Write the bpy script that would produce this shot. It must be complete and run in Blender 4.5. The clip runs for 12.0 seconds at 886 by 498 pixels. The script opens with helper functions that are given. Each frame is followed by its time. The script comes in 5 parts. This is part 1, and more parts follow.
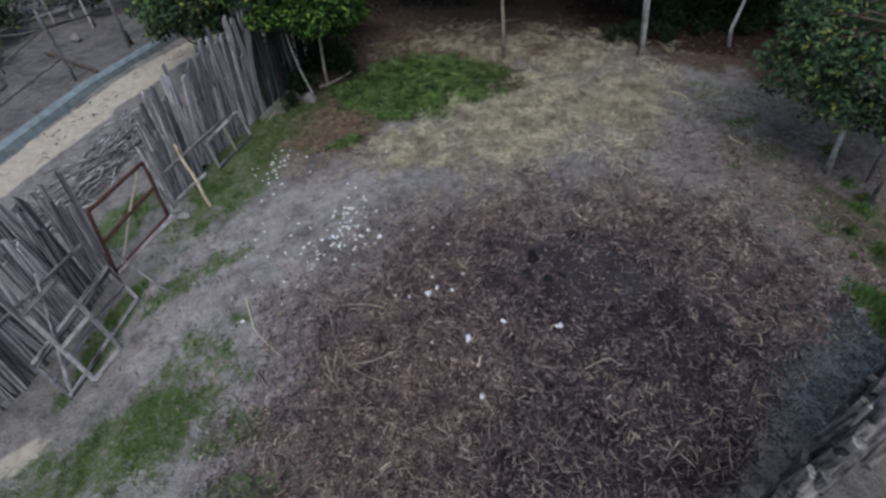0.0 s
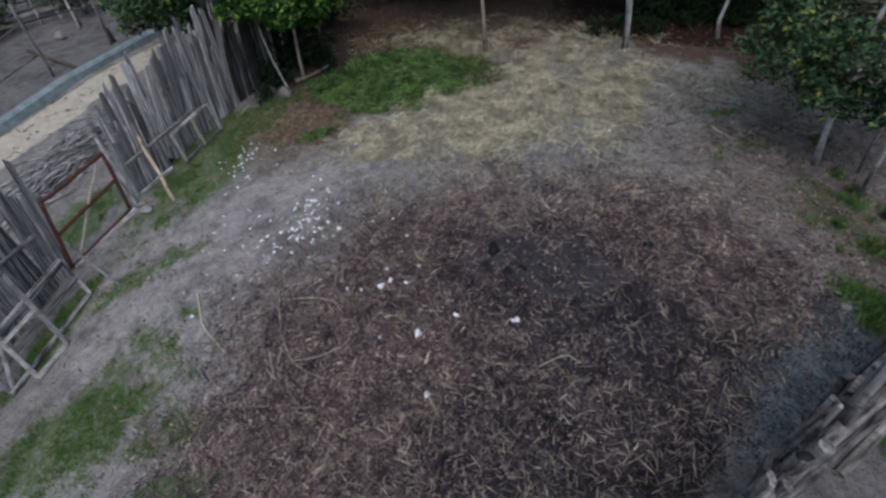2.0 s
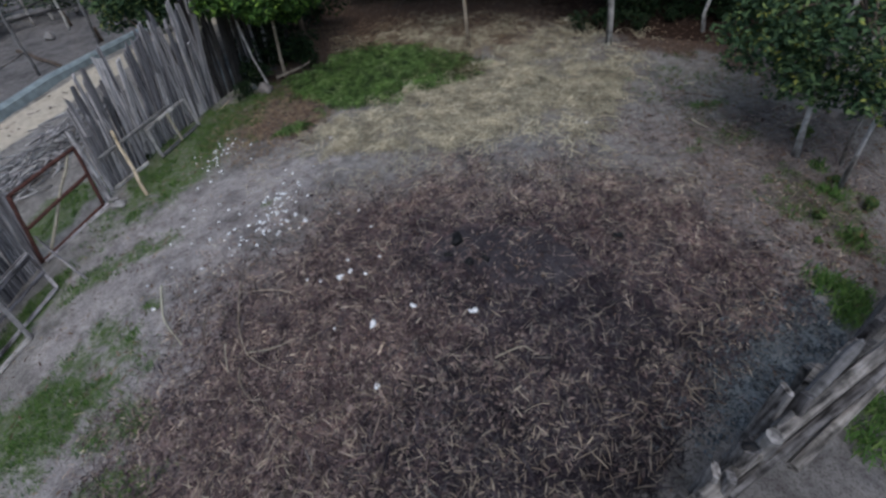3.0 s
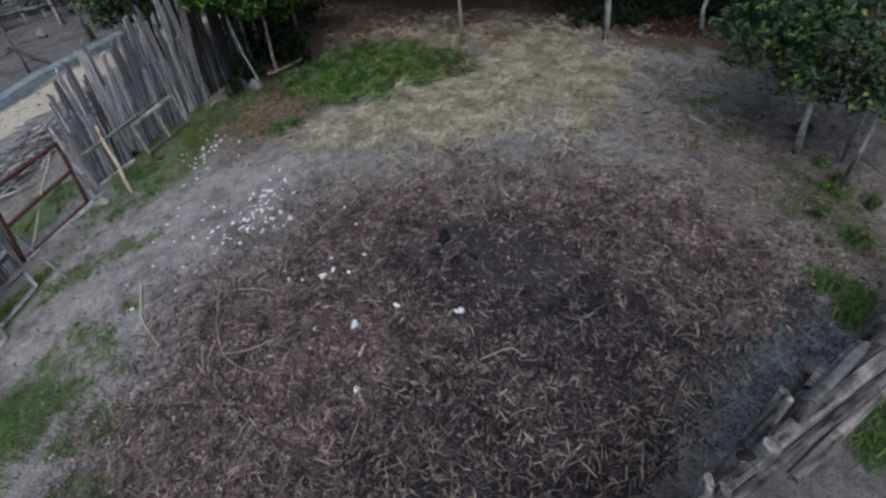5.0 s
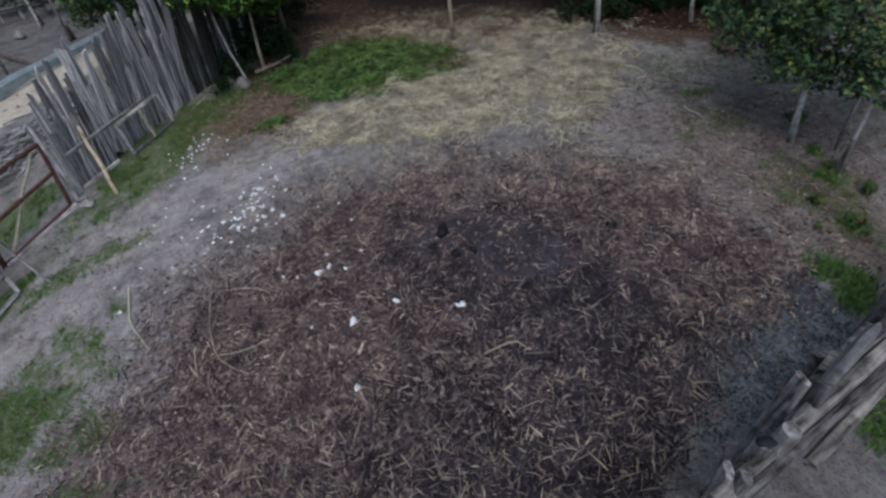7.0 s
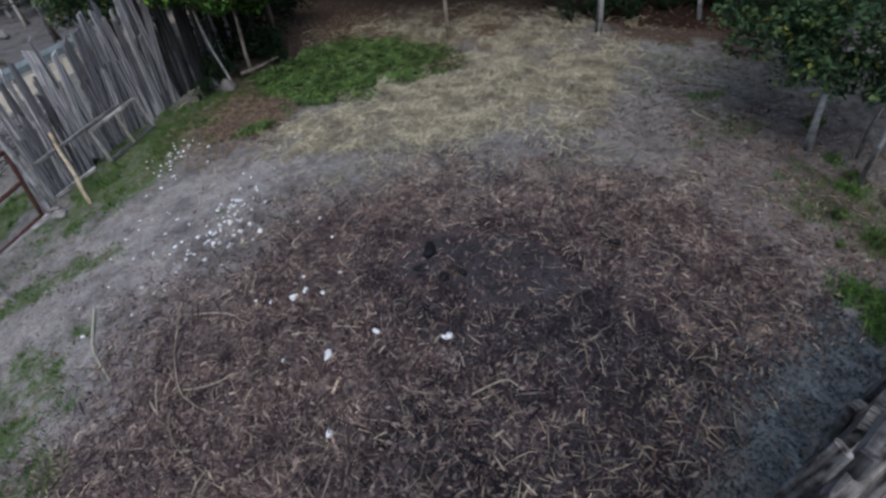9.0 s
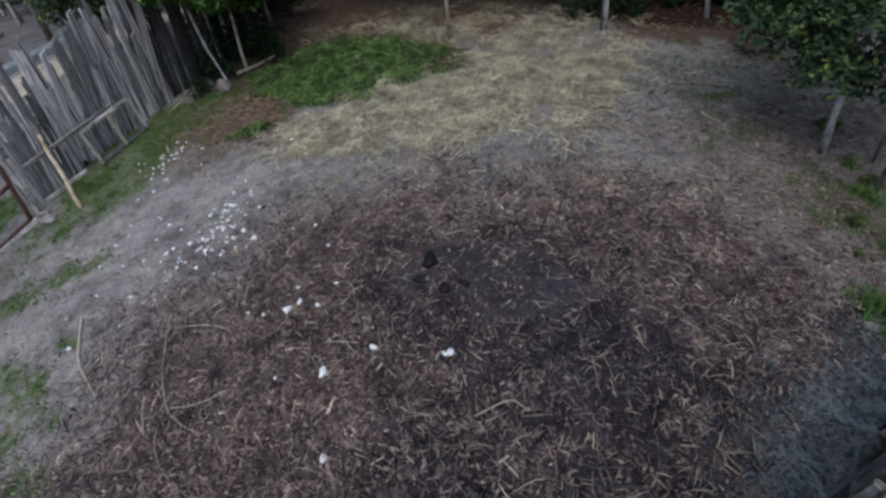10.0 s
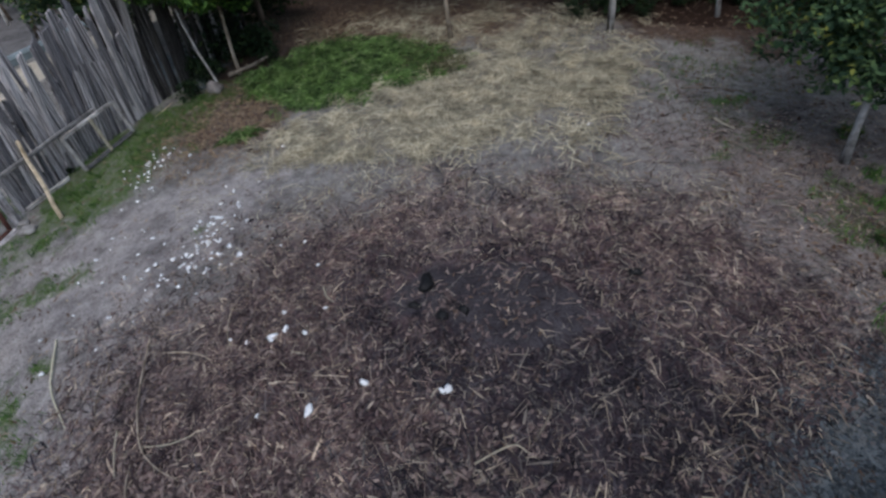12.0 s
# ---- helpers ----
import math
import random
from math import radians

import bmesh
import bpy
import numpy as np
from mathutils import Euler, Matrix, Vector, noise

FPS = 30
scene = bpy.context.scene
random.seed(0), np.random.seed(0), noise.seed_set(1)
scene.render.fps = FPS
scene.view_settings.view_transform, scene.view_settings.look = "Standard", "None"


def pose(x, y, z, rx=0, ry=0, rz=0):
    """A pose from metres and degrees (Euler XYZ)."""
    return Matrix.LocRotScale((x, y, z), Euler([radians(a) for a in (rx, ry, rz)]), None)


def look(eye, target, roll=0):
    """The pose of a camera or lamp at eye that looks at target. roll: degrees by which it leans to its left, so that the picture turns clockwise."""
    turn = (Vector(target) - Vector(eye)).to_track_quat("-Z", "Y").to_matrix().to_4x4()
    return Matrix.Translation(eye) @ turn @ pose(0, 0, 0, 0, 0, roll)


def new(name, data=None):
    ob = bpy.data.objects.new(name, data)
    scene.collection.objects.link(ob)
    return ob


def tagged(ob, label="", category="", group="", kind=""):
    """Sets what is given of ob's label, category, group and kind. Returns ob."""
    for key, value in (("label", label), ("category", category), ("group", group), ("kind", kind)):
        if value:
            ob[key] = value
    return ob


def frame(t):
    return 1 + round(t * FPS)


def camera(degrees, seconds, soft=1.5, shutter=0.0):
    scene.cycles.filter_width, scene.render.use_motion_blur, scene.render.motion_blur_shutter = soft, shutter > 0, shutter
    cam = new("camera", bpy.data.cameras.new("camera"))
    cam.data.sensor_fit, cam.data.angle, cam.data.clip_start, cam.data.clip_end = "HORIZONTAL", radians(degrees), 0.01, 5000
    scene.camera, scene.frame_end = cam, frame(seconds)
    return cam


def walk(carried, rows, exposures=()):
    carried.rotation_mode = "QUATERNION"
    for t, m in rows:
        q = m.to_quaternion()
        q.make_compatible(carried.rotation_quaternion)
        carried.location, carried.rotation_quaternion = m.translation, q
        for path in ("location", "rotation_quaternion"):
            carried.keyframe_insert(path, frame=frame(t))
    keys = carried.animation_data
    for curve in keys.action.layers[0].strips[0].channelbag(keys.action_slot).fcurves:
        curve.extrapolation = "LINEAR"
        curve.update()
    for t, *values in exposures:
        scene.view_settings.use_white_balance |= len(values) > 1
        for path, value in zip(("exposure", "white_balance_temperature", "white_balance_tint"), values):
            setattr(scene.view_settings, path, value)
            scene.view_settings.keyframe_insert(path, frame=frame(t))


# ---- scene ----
cam = camera(88.0, 12.0, soft=2.7)
PATH = [
    (0, 0.556, 0.507, 5.970, 43.41, 5.36, 1.62),
    (0.5, 0.566, 0.549, 5.874, 43.52, 5.27, 1.64),
    (1, 0.635, 0.583, 5.762, 43.69, 5.39, 1.73),
    (1.5, 0.843, 0.612, 5.636, 43.94, 5.52, 1.94),
    (2, 1.250, 0.630, 5.438, 44.43, 5.82, 2.33),
    (2.5, 1.589, 0.630, 5.278, 44.75, 6.12, 2.52),
    (3, 1.827, 0.623, 5.119, 45.10, 6.28, 2.76),
    (5, 1.993, 0.749, 4.893, 45.45, 6.27, 2.98),
    (5.5, 1.929, 0.758, 4.881, 45.41, 6.20, 2.93),
    (6, 1.868, 0.761, 4.839, 45.45, 6.16, 2.33),
    (6.5, 1.861, 0.768, 4.796, 45.38, 6.21, 1.50),
    (7, 1.861, 0.772, 4.744, 45.41, 6.25, 1.24),
    (9, 2.014, 1.347, 4.561, 45.20, 6.44, 1.48),
    (9.5, 2.009, 1.482, 4.513, 45.16, 6.50, 1.53),
    (10, 1.993, 1.618, 4.477, 45.01, 6.46, 1.56),
    (10.5, 1.979, 1.748, 4.447, 44.90, 6.50, 1.54),
    (11, 1.954, 1.871, 4.428, 44.84, 6.45, 1.52),
    (11.5, 1.973, 1.983, 4.406, 44.74, 6.51, 1.55),
    (12, 2.002, 2.091, 4.386, 44.62, 6.49, 1.67),
]
EXPOSURE = -0.13
walk(cam, [(t, pose(x, y, z, rx, ry, rz)) for t, x, y, z, rx, ry, rz in PATH],
     exposures=[(0.0, EXPOSURE - 0.07, 5960, 7.6), (3.0, EXPOSURE - 0.06, 5960, 7.6), (9.0, EXPOSURE - 0.02, 5960, 7.6), (12.0, EXPOSURE - 0.01, 5960, 7.6)])

# ---- light: an overcast evening ----
world = bpy.data.worlds.new("sky")
scene.world = world
world.use_nodes = True
wn = world.node_tree
sky = wn.nodes.new("ShaderNodeTexSky")
sky.sky_type = "NISHITA"
sky.sun_disc = False
sky.sun_elevation = radians(66)
sky.sun_rotation = radians(174)
sky.air_density, sky.dust_density = 1.0, 3.0
wn.links.new(sky.outputs[0], wn.nodes["Background"].inputs[0])
wn.nodes["Background"].inputs[1].default_value = 0.128
sun_data = bpy.data.lights.new("sun", "SUN")
sun_data.energy, sun_data.angle, sun_data.color = 0.85, radians(90), (1.0, 0.98, 0.95)
sun = new("sun", sun_data)
sun.matrix_world = look((0.4, -2.0, 12), (0, 2, 0))

# ---- materials ----
def shader(name, rough=0.9, spec=0.2):
    m = bpy.data.materials.new(name)
    m.use_nodes = True
    b = m.node_tree.nodes["Principled BSDF"]
    b.inputs["Roughness"].default_value = rough
    b.inputs["Specular IOR Level"].default_value = spec
    return m, m.node_tree.nodes, m.node_tree.links, b


def ramp(nodes, links, source, stops):
    r = nodes.new("ShaderNodeValToRGB")
    while len(r.color_ramp.elements) < len(stops):
        r.color_ramp.elements.new(0.5)
    for e, (p, c) in zip(r.color_ramp.elements, stops):
        e.position, e.color = p, (*c, 1)
    links.new(source, r.inputs[0])
    return r.outputs[0]


def noise_tex(nodes, links, scale, detail=6, rough=0.6, coords="Object"):
    t = nodes.new("ShaderNodeTexCoord")
    n = nodes.new("ShaderNodeTexNoise")
    n.inputs["Scale"].default_value, n.inputs["Detail"].default_value, n.inputs["Roughness"].default_value = scale, detail, rough
    links.new(t.outputs[coords], n.inputs["Vector"])
    return n.outputs["Fac"]


def mix(nodes, links, fac, a, b, mode="MIX"):
    n = nodes.new("ShaderNodeMix")
    n.data_type, n.blend_type = "RGBA", mode
    for sock, v in ((n.inputs[0], fac), (n.inputs[6], a), (n.inputs[7], b)):
        if isinstance(v, (int, float)):
            sock.default_value = v
        elif isinstance(v, tuple):
            sock.default_value = (*v, 1)
        else:
            links.new(v, sock)
    return n.outputs[2]


def bump(nodes, links, bsdf, height, strength, distance=0.02):
    b = nodes.new("ShaderNodeBump")
    b.inputs["Strength"].default_value, b.inputs["Distance"].default_value = strength, distance
    links.new(height, b.inputs["Height"])
    links.new(b.outputs[0], bsdf.inputs["Normal"])


def wood_material(name, dark, mid, light, scale=1.0, rough=0.85):
    """Weathered wood, its grain along the piece's z axis, each piece with a tone of its own."""
    m, n, l, b = shader(name, rough)
    t = n.new("ShaderNodeTexCoord")
    info = n.new("ShaderNodeObjectInfo")
    mp = n.new("ShaderNodeMapping")
    mp.inputs["Scale"].default_value = (16 * scale, 16 * scale, 2.2 * scale)
    l.new(t.outputs["Object"], mp.inputs["Vector"])
    add = n.new("ShaderNodeVectorMath")
    add.operation = "ADD"
    l.new(mp.outputs[0], add.inputs[0])
    mul = n.new("ShaderNodeMath")
    mul.operation = "MULTIPLY"
    mul.inputs[1].default_value = 57.0
    l.new(info.outputs["Random"], mul.inputs[0])
    l.new(mul.outputs[0], add.inputs[1])
    grain = n.new("ShaderNodeTexNoise")
    grain.inputs["Scale"].default_value, grain.inputs["Detail"].default_value = 1.0, 7
    l.new(add.outputs[0], grain.inputs["Vector"])
    c = ramp(n, l, grain.outputs["Fac"], [(0.34, dark), (0.48, mid), (0.7, light)])
    tone = ramp(n, l, info.outputs["Random"], [(0.0, (0.42, 0.42, 0.44)), (0.35, (0.8, 0.78, 0.78)), (0.7, (1.1, 1.07, 1.05)), (1.0, (1.5, 1.45, 1.4))])
    c = mix(n, l, 1.0, c, tone, "MULTIPLY")
    stain = ramp(n, l, noise_tex(n, l, 4.5, 8, 0.7), [(0.36, (0.42, 0.42, 0.4)), (0.5, (0.9, 0.9, 0.89)), (0.66, (1.2, 1.19, 1.17))])
    l.new(mix(n, l, 1.0, c, stain, "MULTIPLY"), b.inputs["Base Color"])
    bump(n, l, b, grain.outputs["Fac"], 0.7, 0.015)
    return m


def island_material(name, stops, rough=0.85, spec=0.25, mottled=6.0, blotch=None):
    """For masses of small pieces: each one takes its colour from the ramp."""
    m, n, l, b = shader(name, rough, spec)
    g = n.new("ShaderNodeNewGeometry")
    c = ramp(n, l, g.outputs["Random Per Island"], stops)
    v = ramp(n, l, noise_tex(n, l, mottled), blotch or [(0.3, (0.6, 0.6, 0.6)), (0.7, (1.15, 1.12, 1.08))])
    l.new(mix(n, l, 1.0, c, v, "MULTIPLY"), b.inputs["Base Color"])
    return m


def leaf_material(name, stops):
    return island_material(name, stops, 0.7, 0.15, 1.5)


BLOTCH = [(0.34, (0.38, 0.35, 0.39)), (0.48, (0.85, 0.81, 0.82)), (0.64, (1.45, 1.36, 1.29))]
MAT_GREY = wood_material("grey_weathered_wood", (0.06, 0.056, 0.058), (0.36, 0.343, 0.35), (0.7, 0.68, 0.69))
MAT_SLAT = wood_material("streaked_grey_slats", (0.035, 0.032, 0.034), (0.33, 0.315, 0.322), (0.74, 0.72, 0.73), 0.4)
MAT_PALE = wood_material("pale_weathered_wood", (0.18, 0.17, 0.165), (0.38, 0.365, 0.35), (0.56, 0.54, 0.52))
MAT_BLEACH = wood_material("bleached_branches", (0.16, 0.155, 0.155), (0.45, 0.445, 0.445), (0.75, 0.745, 0.74))
MAT_SLAB = wood_material("brown_grey_slabs", (0.04, 0.036, 0.034), (0.2, 0.186, 0.18), (0.42, 0.4, 0.39), 1.4)
MAT_RAIL = wood_material("grey_split_log", (0.03, 0.028, 0.027), (0.15, 0.14, 0.132), (0.32, 0.3, 0.285), 1.2)
# slab wood darkened to carry the foliage's shade on the fence
MAT_SHADED_SLAB = wood_material("shaded_slabs", (0.018, 0.017, 0.017), (0.055, 0.052, 0.05), (0.13, 0.122, 0.118))
MAT_NEW = wood_material("bare_yellow_wood", (0.34, 0.27, 0.18), (0.52, 0.43, 0.31), (0.64, 0.55, 0.42))
MAT_BARK = wood_material("pale_bark", (0.16, 0.145, 0.13), (0.5, 0.48, 0.45), (0.74, 0.73, 0.7), 0.5)
MAT_DARKBARK = wood_material("brown_bark", (0.05, 0.04, 0.03), (0.14, 0.105, 0.08), (0.25, 0.2, 0.16), 0.5)
MAT_VINE = wood_material("dry_vine_bark", (0.24, 0.19, 0.14), (0.42, 0.35, 0.27), (0.56, 0.48, 0.38), 0.6)
MAT_MULCH = island_material("shredded_bark", [(0.0, (0.025, 0.018, 0.019)), (0.3, (0.1, 0.07, 0.072)), (0.5, (0.19, 0.14, 0.13)), (0.62, (0.17, 0.155, 0.15)), (0.76, (0.31, 0.235, 0.2)),
                                              (0.9, (0.48, 0.395, 0.3)), (1.0, (0.74, 0.65, 0.49))], mottled=2.4, blotch=BLOTCH)
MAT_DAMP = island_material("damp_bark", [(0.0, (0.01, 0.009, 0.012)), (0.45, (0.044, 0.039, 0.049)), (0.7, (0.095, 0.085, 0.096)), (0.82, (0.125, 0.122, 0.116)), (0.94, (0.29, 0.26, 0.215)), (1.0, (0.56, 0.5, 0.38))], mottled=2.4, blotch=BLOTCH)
MAT_CHIP = island_material("pale_bark_chips", [(0.0, (0.16, 0.125, 0.1)), (0.6, (0.33, 0.265, 0.2)), (1.0, (0.56, 0.48, 0.36))])
MAT_FLAKE = island_material("dead_leaf_flakes", [(0.0, (0.05, 0.036, 0.036)), (0.5, (0.15, 0.108, 0.102)), (0.85, (0.28, 0.21, 0.19)), (1.0, (0.42, 0.34, 0.29))])
MAT_STRAW = island_material("dry_straw", [(0.0, (0.21, 0.18, 0.12)), (0.5, (0.53, 0.47, 0.33)), (1.0, (0.86, 0.8, 0.6))], mottled=2.2, blotch=[(0.32, (0.5, 0.49, 0.47)), (0.5, (0.9, 0.88, 0.86)), (0.68, (1.2, 1.17, 1.12))])
MAT_CUT = island_material("fresh_cut_grass", [(0.0, (0.022, 0.045, 0.012)), (0.35, (0.08, 0.145, 0.034)), (0.72, (0.14, 0.245, 0.068)), (0.92, (0.21, 0.33, 0.11)), (1.0, (0.33, 0.4, 0.18))], 0.75, 0.15, 2.6, BLOTCH)
MAT_WILT = island_material("wilted_grass", [(0.0, (0.04, 0.034, 0.016)), (0.5, (0.1, 0.085, 0.036)), (0.85, (0.13, 0.15, 0.055)), (1.0, (0.26, 0.22, 0.12))])
MAT_TURF = island_material("short_turf", [(0.0, (0.045, 0.1, 0.018)), (0.6, (0.09, 0.19, 0.038)), (1.0, (0.19, 0.27, 0.075))], 0.7)
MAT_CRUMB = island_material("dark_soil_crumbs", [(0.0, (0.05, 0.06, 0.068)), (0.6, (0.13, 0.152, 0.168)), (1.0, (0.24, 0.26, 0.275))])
MAT_LITTER = island_material("fallen_leaves", [(0.0, (0.07, 0.04, 0.028)), (0.5, (0.17, 0.105, 0.07)), (0.88, (0.27, 0.19, 0.13)), (1.0, (0.44, 0.36, 0.26))])

MAT_VINE_SHRED = island_material("dry_stalks", [(0.0, (0.2, 0.13, 0.08)), (0.6, (0.36, 0.25, 0.16)), (1.0, (0.55, 0.45, 0.31))])
MAT_LEAF = leaf_material("dark_green_leaves", [(0.0, (0.024, 0.05, 0.028)), (0.45, (0.058, 0.108, 0.05)), (0.8, (0.115, 0.19, 0.08)), (0.95, (0.22, 0.3, 0.095)), (1.0, (0.42, 0.4, 0.07))])
MAT_LEAF_BRIGHT = leaf_material("bright_green_leaves", [(0.0, (0.014, 0.034, 0.01)), (0.5, (0.045, 0.1, 0.022)), (0.82, (0.11, 0.22, 0.04)), (1.0, (0.26, 0.42, 0.065))])
# darker copy of the leaf green, with the wood's shade in its colour
MAT_LEAF_SHADED = leaf_material("shaded_leaves", [(0.0, (0.012, 0.026, 0.012)), (0.6, (0.025, 0.048, 0.02)), (1.0, (0.06, 0.09, 0.03))])
MAT_SHRUB = leaf_material("shrub_leaves", [(0.0, (0.05, 0.085, 0.03)), (0.6, (0.1, 0.16, 0.045)), (0.85, (0.2, 0.2, 0.07)), (1.0, (0.2, 0.09, 0.06))])


def plain(name, colour, rough=0.7, mottle=0.35, scale=9.0, metal=0.0):
    m, n, l, b = shader(name, rough, 0.3)
    lo, hi = tuple(c * (1 - mottle) for c in colour), tuple(min(1, c * (1 + mottle)) for c in colour)
    f = noise_tex(n, l, scale, 8)
    l.new(ramp(n, l, f, [(0.32, lo), (0.68, hi)]), b.inputs["Base Color"])
    b.inputs["Metallic"].default_value = metal
    bump(n, l, b, f, 0.3, 0.01)
    return m


MAT_RUST = plain("rusty_steel", (0.1, 0.042, 0.032), 0.8, 0.6, 22)
MAT_STICK = plain("stripped_pale_stick", (0.62, 0.58, 0.42), 0.8, 0.25, 18)
MAT_STALK = plain("dry_stalk", (0.44, 0.39, 0.29), 0.85, 0.35, 14)
MAT_BREAD = plain("white_crumb", (0.96, 0.955, 0.94), 0.8, 0.05, 30)
MAT_TARP = plain("blue_grey_sheeting", (0.25, 0.3, 0.31), 0.6, 0.3, 4)
MAT_CLOD = plain("black_wet_soil", (0.012, 0.011, 0.011), 0.6, 0.5, 30)
MAT_STONE = plain("pale_stone", (0.32, 0.3, 0.28), 0.9, 0.35, 12)
MAT_CLAY = plain("weathered_stump_wood", (0.27, 0.24, 0.22), 0.95, 0.3, 14)


# ---- the lie of the land ----
LAND = (0.2232, 0.0229, 0.0941, -0.4068, -0.1453, -0.1383, 0.4195)


def ground_z(x, y):
    u = (np.clip(x, -7.5, 8.5) - 0.5) / 6
    v = (np.clip(y, 1.5, 13.5) - 6.5) / 6
    z = LAND[0] + LAND[1] * u + LAND[2] * v + LAND[3] * u * u + LAND[4] * v * v + LAND[5] * u * v + LAND[6] * u * u * v
    z = np.maximum(z, -0.75)
    # bulge added below the mulch to offset lens bowing; the yard itself is flat
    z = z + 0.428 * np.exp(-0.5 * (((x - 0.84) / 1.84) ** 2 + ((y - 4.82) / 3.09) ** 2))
    return z + 0.012 * np.sin(3.1 * x + 1.3 * y) * np.sin(2.3 * y - 0.7 * x) + 0.008 * np.sin(7.3 * x) * np.sin(6.1 * y + x)


def gz(x, y):
    return float(ground_z(np.float64(x), np.float64(y)))


def lattice(x, y, seed):
    """Smooth value noise, 0 to 1."""
    i, j = np.floor(x), np.floor(y)
    u, v = x - i, y - j
    u, v = u * u * (3 - 2 * u), v * v * (3 - 2 * v)

    def corner(a, b):
        h = np.sin(a * 127.1 + b * 311.7 + seed * 74.7) * 43758.5453
        return h - np.floor(h)
    return (corner(i, j) * (1 - u) + corner(i + 1, j) * u) * (1 - v) + (corner(i, j + 1) * (1 - u) + corner(i + 1, j + 1) * u) * v


def wobble(x, y, k=1.0, seed=0.0):
    """Unevenness at four scales, about -1 to 1, to fray the edges of patches."""
    x, y = np.asarray(x, float), np.asarray(y, float)
    out = 0.0
    for o, w in enumerate((1.0, 0.7, 0.55, 0.4)):
        f = k * 0.9 * 2.1 ** o
        out = out + w * (2 * lattice(x * f + 13.7 * o, y * f - 7.3 * o, seed + o) - 1)
    return out / 1.5


def blob(x, y, cx, cy, rx, ry, turn=0.0, fray=0.18, k=1.0, seed=0.0, soft=0.3):
    """1 well inside an uneven ellipse, 0 outside it."""
    c, s = math.cos(radians(turn)), math.sin(radians(turn))
    dx, dy = x - cx, y - cy
    r = np.sqrt(((dx * c + dy * s) / rx) ** 2 + ((dy * c - dx * s) / ry) ** 2)
    return np.clip((1.0 - r + fray * wobble(x, y, k, seed)) / soft + 0.5, 0, 1)


def side(x, y, ax, ay, bx, by):
    """Distance to the left of the line from a to b."""
    dx, dy = bx - ax, by - ay
    return (dx * (y - ay) - dy * (x - ax)) / math.hypot(dx, dy)


def zone_mulch(x, y):
    a = np.maximum(blob(x, y, 1.65, 3.3, 3.9, 3.2, 0, 0.18, 1.5, 1.0, 0.7), blob(x, y, 1.65, 0.9, 4.1, 3.0, 0, 0.18, 1.0, 0.0, 0.6))
    a = np.maximum(a, blob(x, y, 3.6, 4.8, 2.05, 2.15, 10, 0.2, 1.4, 3.0, 0.6))
    return a * np.clip((side(x, y, 2.2, 1.2, 8.1, 5.55) - 0.42 * np.clip((x - 3.0) / 1.4, 0, 1) + 0.2 * wobble(x, y, 2.6)) / 0.4 + 0.2, 0, 1)


def zone_shreds(x, y):
    """Thin bark dust trodden out round the mulch."""
    a = blob(x, y, 2.2, 4.4, 4.4, 3.6, 0, 0.22, 1.4, 6.0, 0.5)
    a = np.maximum(a, blob(x, y, 1.0, 2.2, 3.9, 3.0, 0, 0.3, 1.6, 8.0, 0.6))
    a = np.maximum(a, blob(x, y, 6.6, 7.2, 2.4, 2.2, 30, 0.4, 1.3, 7.0, 0.8))
    return a * np.clip((side(x, y, 2.2, 1.2, 8.1, 5.55) - 0.2 * np.clip((x - 3.3) / 1.4, 0, 1)) / 0.5 + 0.1, 0, 1)


def zone_straw(x, y):
    a = np.maximum(blob(x, y, 2.35, 10.6, 2.45, 2.1, 0, 0.3, 1.2, 2.0, 0.95), blob(x, y, 0.5, 9.0, 2.2, 0.95, 0, 0.3, 1.5, 3.0, 0.6))
    return np.maximum(a, np.maximum(0.35 * blob(x, y, 3.5, 11.7, 1.5, 0.75, 5, 0.4, 1.6, 4.0, 0.9), 0.36 * blob(x, y, 1.7, 13.8, 3.0, 1.5, -12, 0.5, 1.4, 5.0, 0.9)))


def zone_cut(x, y):
    a = np.maximum(blob(x, y, -0.95, 11.8, 1.75, 1.4, 0, 0.3, 1.7, 4.0, 0.75), blob(x, y, -1.1, 11.0, 0.85, 0.6, 0, 0.4, 2.0, 1.0, 0.8))
    return np.maximum(a, blob(x, y, -2.45, 9.4, 0.32, 0.16, 20, 0.35, 3.0, 1.0, 0.6))


